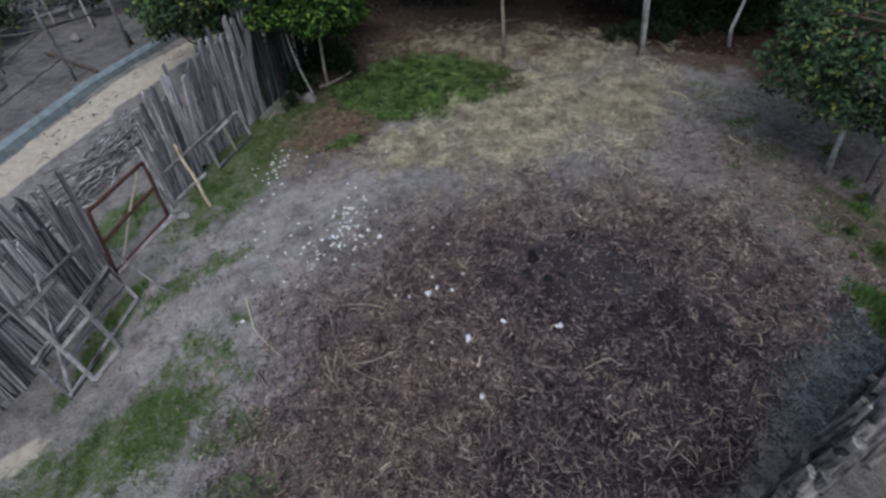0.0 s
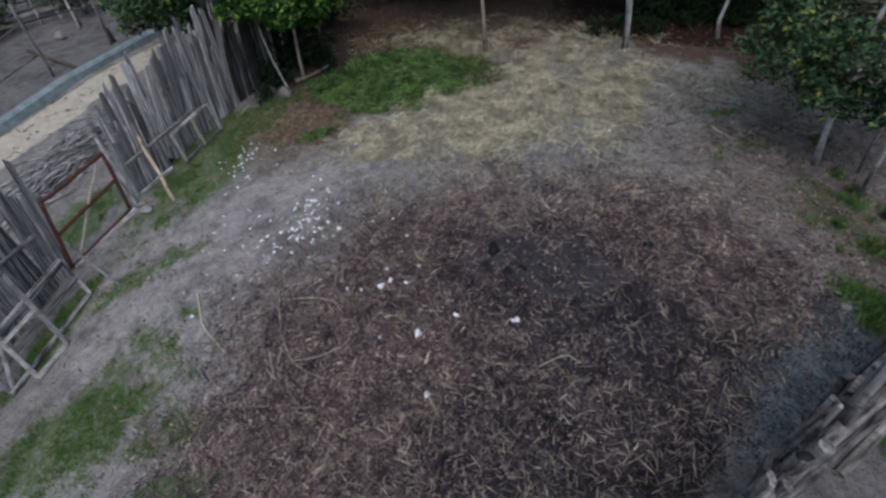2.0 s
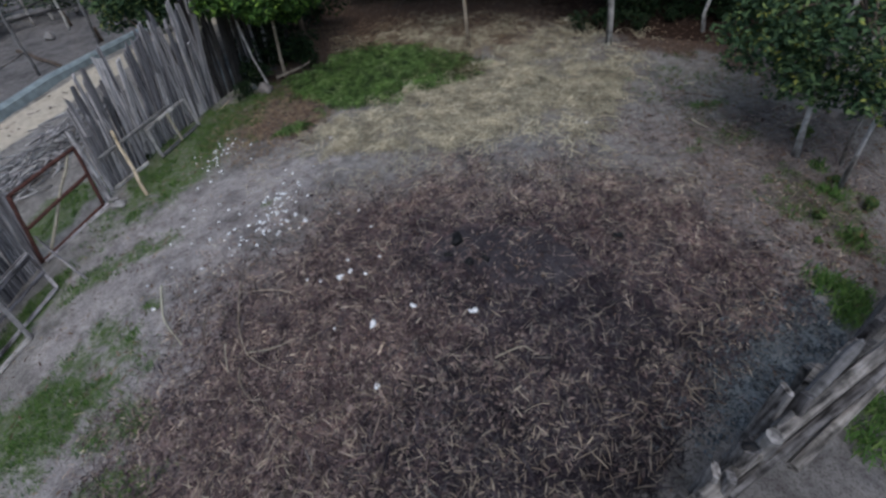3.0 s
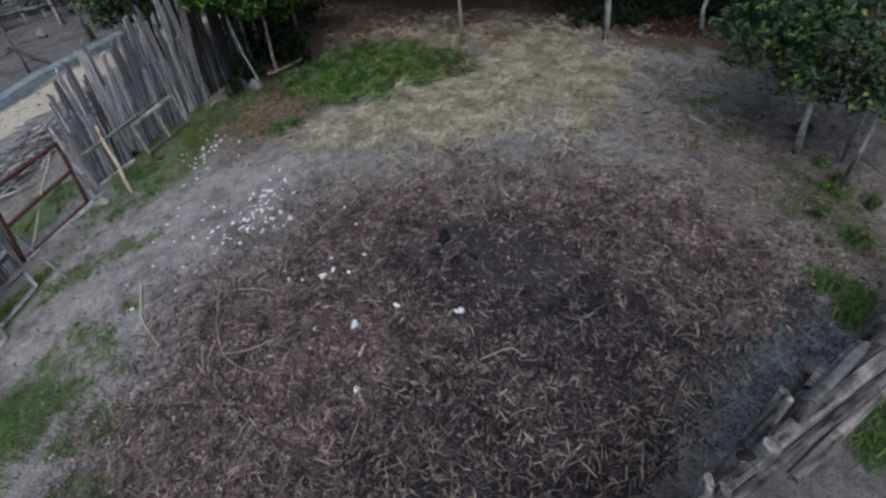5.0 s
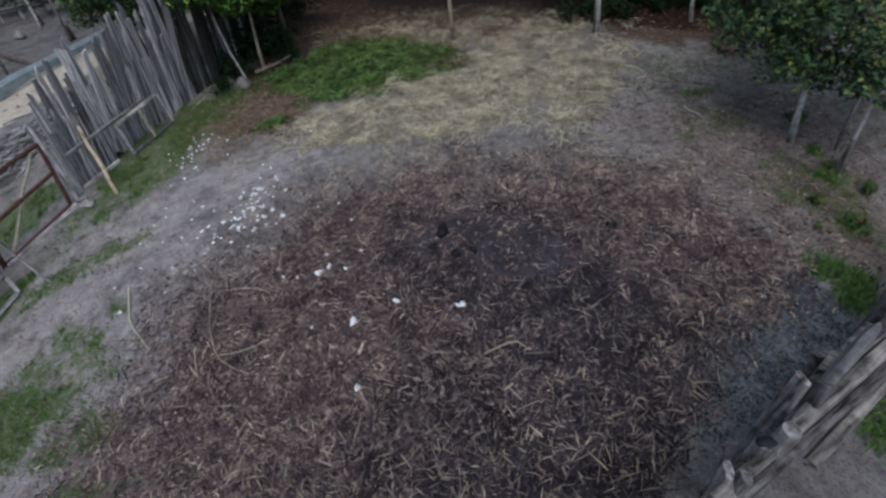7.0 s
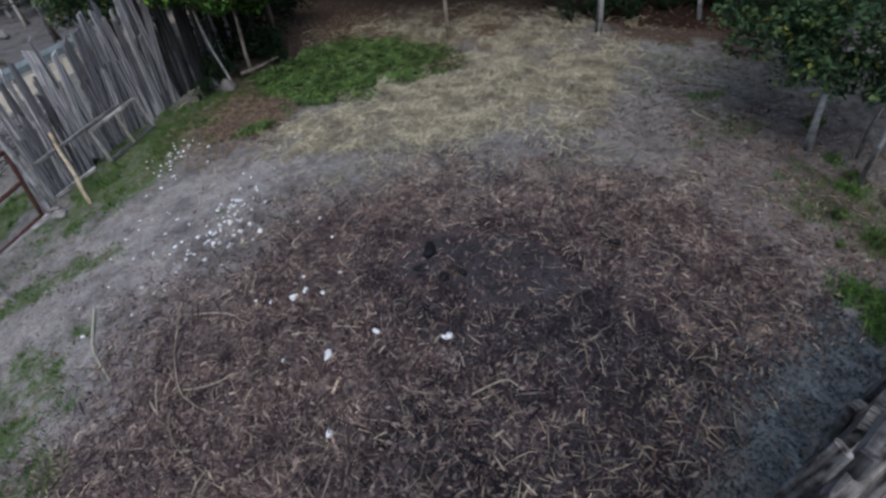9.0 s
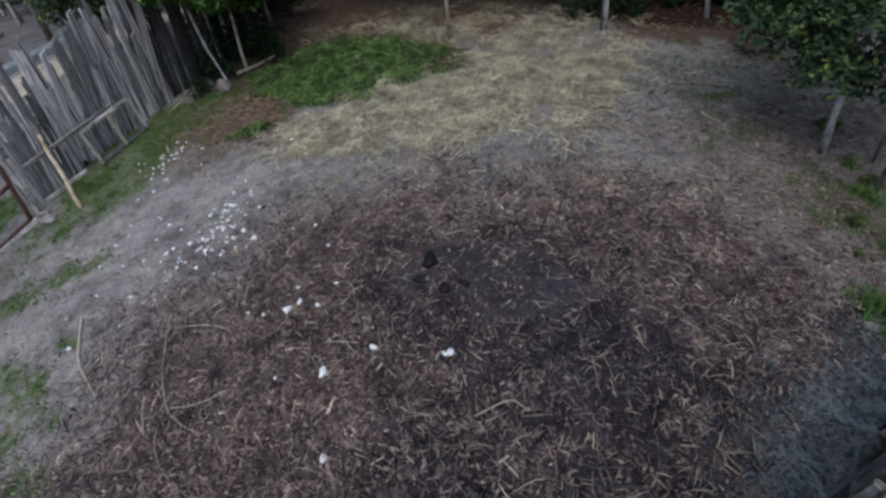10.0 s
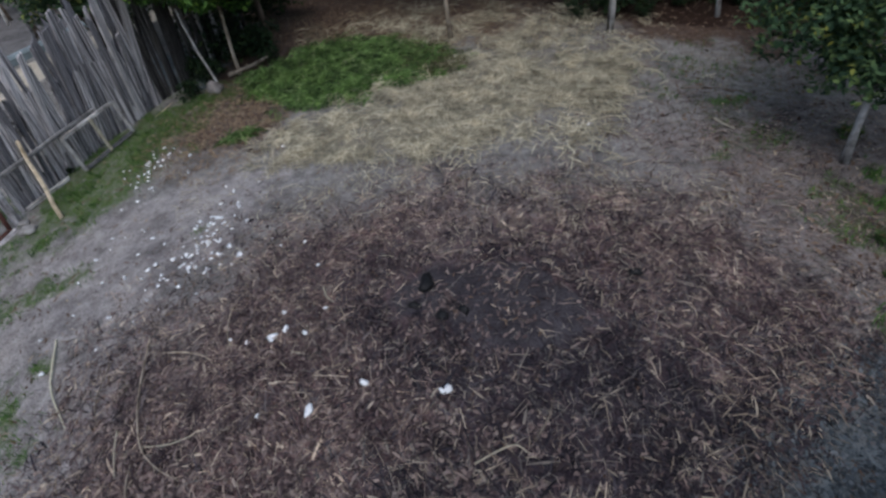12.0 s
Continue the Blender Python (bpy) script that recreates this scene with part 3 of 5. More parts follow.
# ---- ground cover ----
def lay_cover():
    x, y, g = scatter(zone_mulch, (-3.8, 6.6, -2.2, 8.0), 104000, 11, 0.05)
    keep = (zone_wet(x, y) < 0.4) | (g.uniform(0, 1, len(x)) < 0.14)
    keep &= g.uniform(0, 1, len(x)) < 0.75 + 0.35 * wobble(x, y, 3.1)
    x, y = x[keep], y[keep]
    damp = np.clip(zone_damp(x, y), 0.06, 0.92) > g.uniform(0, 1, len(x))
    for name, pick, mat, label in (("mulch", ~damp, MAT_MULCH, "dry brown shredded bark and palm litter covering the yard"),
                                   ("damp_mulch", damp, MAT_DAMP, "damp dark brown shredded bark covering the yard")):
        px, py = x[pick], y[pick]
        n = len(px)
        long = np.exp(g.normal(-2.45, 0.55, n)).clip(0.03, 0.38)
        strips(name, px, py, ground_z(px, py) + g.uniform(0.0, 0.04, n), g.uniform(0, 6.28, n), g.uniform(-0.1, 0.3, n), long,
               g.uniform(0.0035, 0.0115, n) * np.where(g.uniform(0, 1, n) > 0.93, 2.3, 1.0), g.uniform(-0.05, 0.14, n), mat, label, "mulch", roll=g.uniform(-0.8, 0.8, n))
    x, y, g = scatter(lambda a, b: zone_mulch(a, b) * np.clip(0.15 + 0.7 * blob(a, b, -0.6, 3.0, 1.9, 1.6, 0, 0.4, 1.6, 1.0, 0.8) + 0.3 * wobble(a, b, 2.4), 0.03, 1), (-3.8, 6.4, -2.2, 8.0), 11500, 19, 0.02)
    n = len(x)
    strips("dead_leaves", x, y, ground_z(x, y) + g.uniform(0.01, 0.045, n), g.uniform(0, 6.28, n), g.uniform(-0.2, 0.4, n), g.uniform(0.03, 0.09, n),
           g.uniform(0.012, 0.038, n), g.uniform(-0.05, 0.25, n), MAT_FLAKE, "curled dead leaves and bark flakes in the mulch", "dead leaves", roll=g.uniform(-0.9, 0.9, n))
    x, y, g = scatter(lambda a, b: zone_shreds(a, b) * (1 - zone_mulch(a, b)) * np.clip(0.4 + 0.7 * wobble(a, b, 2.2, 8.0), 0.04, 1), (-5.5, 8.5, 1.0, 9.5), 9000, 12, 0.0)
    n = len(x)
    strips("loose_mulch", x, y, ground_z(x, y) + 0.008, g.uniform(0, 6.28, n), g.uniform(0, 0.12, n), np.exp(g.normal(-2.6, 0.5, n)).clip(0.03, 0.3),
           g.uniform(0.004, 0.014, n), g.uniform(0, 0.08, n), MAT_MULCH, "loose bark shreds strewn over grey soil", "mulch")
    x, y, g = scatter(lambda a, b: zone_mulch(a, b) * np.clip(blob(a, b, 1.2, 1.6, 3.4, 1.3, 10, 0.4, 1.6, 3.0, 0.9) + 0.8 * blob(a, b, 4.5, 4.0, 1.5, 0.5, 50, 0.4, 1.9, 2.0, 0.8) + 0.12, 0, 1), (-3, 6.4, 0.0, 6.5), 1700, 29, 0.02)
    n = len(x)
    strips("bark_chips", x, y, ground_z(x, y) + g.uniform(0.025, 0.055, n), g.uniform(0, 6.28, n), g.uniform(-0.1, 0.25, n), np.exp(g.normal(-2.15, 0.4, n)).clip(0.05, 0.32),
           g.uniform(0.006, 0.016, n), g.uniform(0.0, 0.22, n), MAT_CHIP, "pale curled bark chips lying on the dark mulch", "bark chips", roll=g.uniform(-0.7, 0.7, n))
    x, y, g = scatter(lambda a, b: 0.35 * blob(a, b, 1.6, 7.3, 3.6, 1.2, 0, 0.4, 1.3, 1.0, 0.9) * (1 - zone_wet(a, b)) * np.clip(0.35 + 0.8 * wobble(a, b, 2.0, 9.0), 0.05, 1), (-3, 6.5, 4.8, 9.2), 1300, 17, 0.005)
    n = len(x)
    strips("straw_wisps", x, y, ground_z(x, y) + g.uniform(0.01, 0.03, n), g.uniform(0, 6.28, n), g.uniform(0, 0.12, n), g.uniform(0.06, 0.24, n),
           g.uniform(0.004, 0.01, n), g.uniform(0, 0.08, n), MAT_STRAW, "wisps of dry straw between mulch and soil", "straw")
    x, y, g = scatter(lambda a, b: (0.5 + 0.5 * wobble(a, b, 1.3)) * (side(a, b, 2.33, 1.06, 8.23, 5.36) > 0.1), (-6, 8.5, 2, 14), 3200, 18, 0.1)
    n = len(x)
    strips("debris", x, y, ground_z(x, y) + 0.006, g.uniform(0, 6.28, n), g.uniform(0, 0.1, n), g.uniform(0.03, 0.12, n),
           g.uniform(0.006, 0.03, n), g.uniform(0, 0.12, n), MAT_LITTER, "small twigs and leaf scraps strewn on the soil", "debris")
    x, y, g = scatter(lambda a, b: 0.8 * blob(a, b, 5.4, 8.3, 2.0, 2.0, 0, 0.4, 1.5, 4.0, 0.8) * np.clip(0.5 + 0.7 * wobble(a, b, 2.1, 3.0), 0.1, 1), (3, 8, 5.8, 11), 420, 30, 0.0)
    n = len(x)
    strips("twigs", x, y, ground_z(x, y) + 0.012, g.normal(0.0, 0.7, n), g.uniform(0, 0.1, n), g.uniform(0.08, 0.32, n),
           g.uniform(0.008, 0.02, n), g.uniform(0, 0.12, n), MAT_FLAKE, "small brown twigs strewn on the grey soil", "twigs")
    x, y, g = scatter(lambda a, b: blob(a, b, 0.75, 11.95, 0.7, 0.75, 0, 0.4, 1.9, 5.0, 0.9), (-0.4, 2, 10.8, 13.2), 1500, 31, 0.0)
    n = len(x)
    strips("wilted_grass", x, y, ground_z(x, y) + g.uniform(0.01, 0.1, n), g.uniform(0, 6.28, n), g.uniform(-0.1, 0.3, n), g.uniform(0.08, 0.28, n),
           g.uniform(0.008, 0.022, n), g.uniform(0, 0.15, n), MAT_WILT, "wilted brown and olive grass at the fodder heap's end", "cut grass", roll=g.uniform(-0.7, 0.7, n))
    x, y, g = scatter(lambda a, b: zone_straw(a, b) * np.clip(0.5 + 0.8 * wobble(a, b, 1.3, 2.0), 0.05, 1), (-4, 6.5, 7.6, 17), 24000, 13, 0.03)
    n = len(x)
    strips("straw", x, y, ground_z(x, y) + g.uniform(0.0, 1.0, n) * (0.03 + 0.1 * np.clip(wobble(x, y, 1.3, 2.0), 0, 1)), g.uniform(0, 6.28, n), g.uniform(-0.05, 0.2, n), g.uniform(0.12, 0.42, n),
           g.uniform(0.006, 0.016, n), g.uniform(0, 0.08, n), MAT_STRAW, "dry yellow straw strewn on the ground", "straw", roll=g.uniform(-0.6, 0.6, n))
    x, y, g = scatter(lambda a, b: 0.5 * zone_road(a, b) * np.clip(wobble(a, b, 1.7, 4.0), 0, 1), (-13, -7, 7, 17), 110, 26, 0.01)
    n = len(x)
    strips("track_debris", x, y, ground_z(x, y) + 0.006, g.uniform(0, 6.28, n), g.uniform(0, 0.2, n), g.uniform(0.05, 0.16, n),
           g.uniform(0.02, 0.07, n), g.uniform(0, 0.1, n), MAT_FLAKE, "dark leaf scraps strewn on the sandy track", "debris")
    x, y, g = scatter(zone_cut, (-3.4, 2.2, 8.6, 14.2), 24000, 14, 0.02)
    n = len(x)
    heap = 0.2 * blob(x, y, -0.75, 11.9, 2.2, 1.7, 0, 0.1, 1.0, 0.0, 0.9) * np.clip(0.6 + 0.7 * wobble(x, y, 2.7), 0.05, 1.3)
    strips("cut_grass", x, y, ground_z(x, y) + heap * g.uniform(0.1, 1, n) + 0.01, g.uniform(0, 6.28, n), g.uniform(-0.2, 0.5, n), g.uniform(0.08, 0.34, n),
           g.uniform(0.006, 0.024, n), g.uniform(0.0, 0.18, n), MAT_CUT, "heap of fresh green cut grass fodder", "cut grass", roll=g.uniform(-0.9, 0.9, n))
    x, y, g = scatter(lambda a, b: zone_turf(a, b) ** 1.5 * np.clip(0.4 + 1.3 * wobble(a, b, 2.8), 0, 1), (-7.5, 8, 1.2, 12), 21000, 15, 0.01)
    n = len(x)
    strips("grass", x, y, ground_z(x, y), g.uniform(0, 6.28, n), g.uniform(0.3, 1.3, n), g.uniform(0.03, 0.09, n),
           g.uniform(0.005, 0.012, n), g.uniform(0, 0.15, n), MAT_TURF, "short trampled green grass in patches", "grass", roll=g.uniform(-0.5, 0.5, n))
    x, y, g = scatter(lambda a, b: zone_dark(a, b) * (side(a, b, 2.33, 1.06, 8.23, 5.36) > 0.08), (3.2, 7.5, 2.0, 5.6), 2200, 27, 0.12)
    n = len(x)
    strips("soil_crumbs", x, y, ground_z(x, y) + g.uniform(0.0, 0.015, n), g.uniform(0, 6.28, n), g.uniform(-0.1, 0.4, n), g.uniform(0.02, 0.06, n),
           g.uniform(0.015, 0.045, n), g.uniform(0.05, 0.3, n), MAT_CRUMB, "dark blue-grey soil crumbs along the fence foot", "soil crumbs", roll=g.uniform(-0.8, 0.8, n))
    tufts = ((6.65, 4.8, 0.2), (6.3, 5.0, 0.2), (6.4, 4.5, 0.18), (7.35, 6.9, 0.16), (7.2, 5.9, 0.18), (7.5, 7.6, 0.12), (5.75, 2.85, 0.22), (6.1, 3.2, 0.2))
    x, y, g = scatter(lambda a, b: sum(np.exp(-((a - cx) ** 2 + (b - cy) ** 2) / (r * r)) for cx, cy, r in tufts), (5, 8.2, 2.4, 8.2), 1500, 28, 0.08)
    n = len(x)
    strips("tall_grass", x, y, ground_z(x, y), g.uniform(0, 6.28, n), g.uniform(0.3, 1.2, n), g.uniform(0.06, 0.2, n),
           g.uniform(0.008, 0.022, n), g.uniform(0, 0.2, n), MAT_TURF, "fresh green grass tufts at the yard edge", "grass", roll=g.uniform(-0.6, 0.6, n))
    x, y, g = scatter(lambda a, b: 0.7 * blob(a, b, -2.9, 10.0, 1.2, 1.6, -20, 0.4, 1.8, 6.0, 0.9) + 0.6 * blob(a, b, 0.6, 14.4, 3.6, 1.6, -8, 0.4, 1.8, 7.0, 0.9), (-5, 4.5, 8, 16.5), 5200, 23, 0.02)
    n = len(x)
    strips("straw_wisps", x, y, ground_z(x, y) + g.uniform(0.015, 0.04, n), g.uniform(0, 6.28, n), g.uniform(0, 0.12, n), g.uniform(0.08, 0.3, n),
           g.uniform(0.006, 0.014, n), g.uniform(0, 0.08, n), MAT_VINE_SHRED, "brown dry stalks among fallen leaves", "straw")
    x, y, g = scatter(lambda a, b: zone_litter(a, b) * (1 - 0.75 * zone_forest_shade(a, b)), (-6, 11, 4.5, 19), 12000, 16, 0.05)
    n = len(x)
    strips("leaf_litter", x, y, ground_z(x, y) + g.uniform(0, 0.02, n), g.uniform(0, 6.28, n), g.uniform(-0.1, 0.3, n), g.uniform(0.035, 0.1, n),
           g.uniform(0.012, 0.04, n), g.uniform(0, 0.15, n), MAT_LITTER, "reddish brown fallen leaves under the trees", "leaf litter", roll=g.uniform(-0.4, 0.4, n))


lay_cover()


# ---- fences of upright slabs ----
SLATS = [plank_mesh("slat", 1.0, 1.0, 0.035, MAT_SLAT, random.uniform(0.08, 0.22), random.choice((0, 0, 0, 0.1, 0.25, 0.5)), 6) for _ in range(14)]

DARK_SLATS = [plank_mesh("slat", 1.0, 1.0, 0.035, MAT_SHADED_SLAB, 0.15, random.choice((0, 0, 0.25)), 6) for _ in range(5)] + SLATS[:2]
BROAD_SLATS = [plank_mesh("slat", 1.0, 1.0, 0.035, random.choice((MAT_RAIL, MAT_SLAB, MAT_RAIL)), 0.09, random.choice((0.1, 0.3, 0.5)), 6) for _ in range(8)]


def slab_fence(label, a, b, count, height, lean, seed, width=(0.07, 0.17), sink=0.06, group="slab fences", spread=0.1, slats=None, thin=1.0, twist=9):
    """Upright slabs from a to b, side by side and overlapping, as part of one fence."""
    rng = random.Random(seed)
    f = thing("fence", (a[0], a[1], gz(*a)), label, "fence", group)
    base = Vector(f.location)
    d = Vector((b[0] - a[0], b[1] - a[1], 0))
    length = d.length
    d.normalize()
    nrm = Vector((-d.y, d.x, 0))
    for i in range(count):
        t = (i + rng.uniform(0.1, 0.9)) / count
        x, y = a[0] + d.x * length * t, a[1] + d.y * length * t
        off = rng.uniform(-0.03, 0.03)
        h = height(t) * rng.uniform(1 - spread * 1.4, 1 + spread * 0.6)
        foot = Vector((x + nrm.x * off, y + nrm.y * off, gz(x, y) - sink))
        up = Vector((lean[0] + rng.gauss(0, 0.045), lean[1] + rng.gauss(0, 0.045), 1)) + d * rng.gauss(0, 0.04)
        up.normalize()
        side_v = (d - up * d.dot(up)).normalized()
        m = Matrix((side_v, up.cross(side_v), up)).transposed().to_4x4()
        m.translation = foot - base
        w = rng.uniform(*width)
        m = m @ pose(0, 0, 0, 0, 0, rng.gauss(0, twist)) @ Matrix.Diagonal((w * rng.choice((-1, 1)), thin * rng.uniform(0.8, 1.3), h + sink, 1))
        put("slat", rng.choice(slats or SLATS), f, m)
    return f


fence_a = slab_fence("tall grey weathered slab fence beside the sandy track", (-6.22, 8.1), (-4.95, 11.25), 74, lambda t: 1.86 + 0.3 * min(1, 1.6 * t), (0.07, 0.13), 21, (0.05, 0.16), spread=0.3)
fence_c = slab_fence("slab fence under the trees, slats coloured dark for shade", (-4.95, 11.25), (-3.9, 14.2), 34, lambda t: 2.1, (0.06, 0.1), 22, (0.05, 0.12), spread=0.16, slats=DARK_SLATS)
fence_b = slab_fence("tall grey weathered slab fence before the gate", (-6.86, 6.3), (-7.9, 2.3), 74, lambda t: 2.15 + 0.2 * t, (0.0, 0.13), 23, (0.08, 0.19), spread=0.15)
fence_d = slab_fence("rough grey half-log slab fence beside the sandy lane", (-0.15, -0.66), (8.2, 5.44), 52, lambda t: 1.16, (0.0, 0.0), 24, (0.14, 0.25), spread=0.14, slats=BROAD_SLATS, thin=1.5, twist=16)

# rails on the fence beside the track
bar("rail", (-6.02, 8.08, 0.66), (-5.28, 9.84, 0.85), 0.07, 0.05, MAT_PALE, fence_a)
bar("rail", (-6.1, 8.06, -0.05), (-5.7, 8.81, 0.05), 0.08, 0.05, MAT_PALE, fence_a)
bar("rail", (-6.78, 6.2, 0.55), (-7.35, 4.2, 0.45), 0.08, 0.05, MAT_GREY, fence_b)
def fence_slab(top, w, thick, turn, mat, point=0.2, kind="slab", label=""):
    """A single slab of the leaning fence, named by where its top stands."""
    x, y, z = top
    foot = Vector((x + 0.01, y - 0.02, 0))
    foot.z = gz(foot.x, foot.y) - 0.06
    up = Vector(top) - foot
    length = up.length
    up.normalize()
    across = Vector((math.cos(radians(turn)), math.sin(radians(turn)), 0))
    across = (across - up * across.dot(up)).normalized()
    m = Matrix((across, up.cross(across), up)).transposed().to_4x4()
    m.translation = foot - Vector(fence_d.location)
    return put(kind, plank_mesh(kind, length, w, thick, mat, 0.07, point, 7), fence_d, m, label)


def fence_rail(p, q, w, thick, mat, point=0.3):
    """A split log laid along the fence, flat side up."""
    p, q = Vector(p), Vector(q)
    d = (q - p).normalized()
    n = (Vector((0.25, -0.3, 1)) - d * Vector((0.25, -0.3, 1)).dot(d)).normalized()
    m = Matrix((n.cross(d), n, d)).transposed().to_4x4()
    m.translation = p - Vector(fence_d.location)
    put("rail", plank_mesh("rail", (q - p).length, w, thick, mat, 0.1, point, 11), fence_d, m, "long split log rail, weathered grey")


fence_slab((3.65, 2.08, 1.45), 0.13, 0.13, 100, MAT_SLAB, 0.0, "post", "round post rotted hollow")
put("post_top", lump("post_top", 0.064, MAT_CLOD, 455, 0.35, 0.2), fence_d, pose(3.65 - fence_d.location.x, 2.08 - fence_d.location.y, 1.46 - fence_d.location.z), "black rotted post end")
fence_slab((3.87, 2.18, 1.42), 0.12, 0.11, 110, MAT_PALE, 0.0, "post", "pale squared post")
for top, w, thick, turn, mat in (((4.08, 2.51, 1.5), 0.15, 0.05, 112, MAT_SLAB), ((4.22, 2.48, 1.48), 0.12, 0.05, 106, MAT_SLAB), ((3.41, 1.98, 1.3), 0.14, 0.06, 95, MAT_SLAB), ((3.48, 1.90, 1.35), 0.15, 0.06, 80, MAT_SLAB)):
    fence_slab(top, w, thick, turn, mat, 0.25)
fence_rail((4.05, 2.35, 1.16), (5.0, 3.06, 1.28), 0.075, 0.11, MAT_PALE, 0.5)
fence_rail((3.3, 1.83, 1.12), (5.75, 3.36, 1.24), 0.1, 0.12, MAT_RAIL)
fence_rail((3.55, 1.88, 1.0), (5.2, 2.92, 1.14), 0.08, 0.1, MAT_SLAB)
fence_rail((4.2, 2.16, 0.85), (7.7, 4.65, 0.95), 0.1, 0.1, MAT_RAIL)
fence_rail((2.1, 0.92, 1.0), (3.5, 1.92, 1.12), 0.12, 0.11, MAT_RAIL)


# ---- the gate ----
def build_gate():
    bl, br, tl, tr = Vector((-6.8, 6.28, -0.4)), Vector((-6.16, 7.62, -0.12)), Vector((-6.72, 6.66, 0.9)), Vector((-6.24, 7.98, 1.02))
    g = thing("gate", (-6.48, 6.95, -0.42), "rusty red steel farm gate, closed, between slab fences", "gate")
    for p, q in ((bl, tl), (br, tr), (tl, tr), (bl, br), (bl.lerp(tl, 0.5), br.lerp(tr, 0.55))):
        rod("bar", p, q, 0.037, 0.037, MAT_RUST, g, 0.004, 8)
    rod("brace", bl.lerp(br, 0.12), tl.lerp(tr, 0.9), 0.03, 0.025, MAT_STALK, g, 0.02, label="pale wooden pole lashed across the gate")
    post = thing("gate_post", (-6.12, 7.75, gz(-6.12, 7.75)), "grey squared timber gate post", "post")
    bar("post", (-6.14, 7.78, -0.25), (-6.24, 8.1, 1.3), 0.13, 0.12, MAT_GREY, post)
    bar("sill", (-6.75, 6.3, -0.42), (-6.08, 7.66, -0.16), 0.14, 0.08, MAT_GREY, g, (0, 0, 1), "dark timber sill under the gate")


build_gate()


# ---- loose frames and poles against the fences ----
def wooden_frame(label, a, b, c, d, mids, mat, width=0.07, mid_mat=None):
    """A nailed frame with its corners in order round it, and cross bars between points on the two long sides."""
    a, b, c, d = (Vector(p) for p in (a, b, c, d))
    n = (b - a).cross(d - a)
    n = n if n.x > 0 else -n
    f = thing("hurdle", min((a, b, c, d), key=lambda p: p.z), label, "hurdle", "nailed wooden hurdles")
    for p, q in ((a, b), (d, c)):
        bar("side_bar", p, q, width, 0.035, mat, f, n)
    for p, q in ((a, d), (b, c)):
        e = n.normalized() * 0.036
        bar("end_bar", p + e, q + e, width, 0.035, mat, f, n)
    for t in mids:
        e = n.normalized() * 0.036
        bar("cross_bar", a.lerp(b, t) + e, d.lerp(c, t) + e, width * 0.9, 0.035, mid_mat or mat, f, n)


wooden_frame("grey nailed wooden hurdle leaning at the fence foot", (-5.44, 8.98, 0.74), (-5.06, 10.1, 0.84), (-5.0, 10.06, 0.22), (-5.41, 8.95, 0.1), (0.52,), MAT_PALE, mid_mat=MAT_STALK)
wooden_frame("pale nailed wooden hurdle leaning on the fence", (-6.7, 5.27, 0.58), (-5.81, 4.58, -0.47), (-6.05, 4.03, -0.6), (-6.95, 4.67, 0.47), (0.52,), MAT_PALE, 0.08)
wooden_frame("dark grey nailed wooden hurdle leaning on the fence", (-6.45, 5.96, 0.13), (-5.95, 5.56, -0.37), (-6.44, 3.81, -0.7), (-6.95, 4.12, -0.2), (0.1, 0.55), MAT_GREY, 0.07)


def pole(name, p, q, r0, r1, mat, label, category="pole", bend=0.01):
    t = thing(name, p, label, category)
    rod("shaft", p, q, r0, r1, mat, t, bend, 8)


pole("wooden_pole", (-5.19, 7.74, gz(-5.19, 7.74)), (-6.04, 8.82, 1.08), 0.038, 0.03, MAT_NEW, "bare yellow wooden pole leaning against the fence")
pole("strut", (-5.32, 5.64, gz(-5.32, 5.64)), (-6.7, 6.46, 0.1), 0.022, 0.018, MAT_GREY, "thin grey stick leaning by the gate", "stick")
pole("timber_post", (-6.44, 3.82, gz(-6.44, 3.82)), (-6.95, 5.3, 0.75), 0.035, 0.03, MAT_GREY, "grey timber prop at the fence", "post")


# ---- pile of grey sticks behind the gate ----
def stick_pile():
    rng = random.Random(5)
    p = thing("stick_pile", (-8.6, 9.9, gz(-8.6, 9.9)), "pile of bleached grey branches beside the sandy track", "stick pile")
    for i in range(150):
        t = rng.uniform(-1.7, 1)
        cx, cy = -8.6 + 0.3 * t + rng.gauss(0, 0.28), 9.95 + 1.15 * t + rng.gauss(0, 0.25)
        yaw = math.atan2(1.05, 0.32) + rng.gauss(0, 0.4)
        half = rng.uniform(0.4, 0.95)
        z = gz(cx, cy) + rng.uniform(0.02, 0.4) * (1 - 0.5 * abs(t))
        dz = rng.gauss(0, 0.07)
        a = (cx - half * math.cos(yaw), cy - half * math.sin(yaw), max(z - dz, gz(cx, cy)))
        b = (cx + half * math.cos(yaw), cy + half * math.sin(yaw), max(z + dz, gz(cx, cy)))
        rod("stick", a, b, rng.uniform(0.015, 0.034), rng.uniform(0.008, 0.018), MAT_BLEACH if rng.random() < 0.75 else MAT_GREY, p, 0.03, 6)


stick_pile()


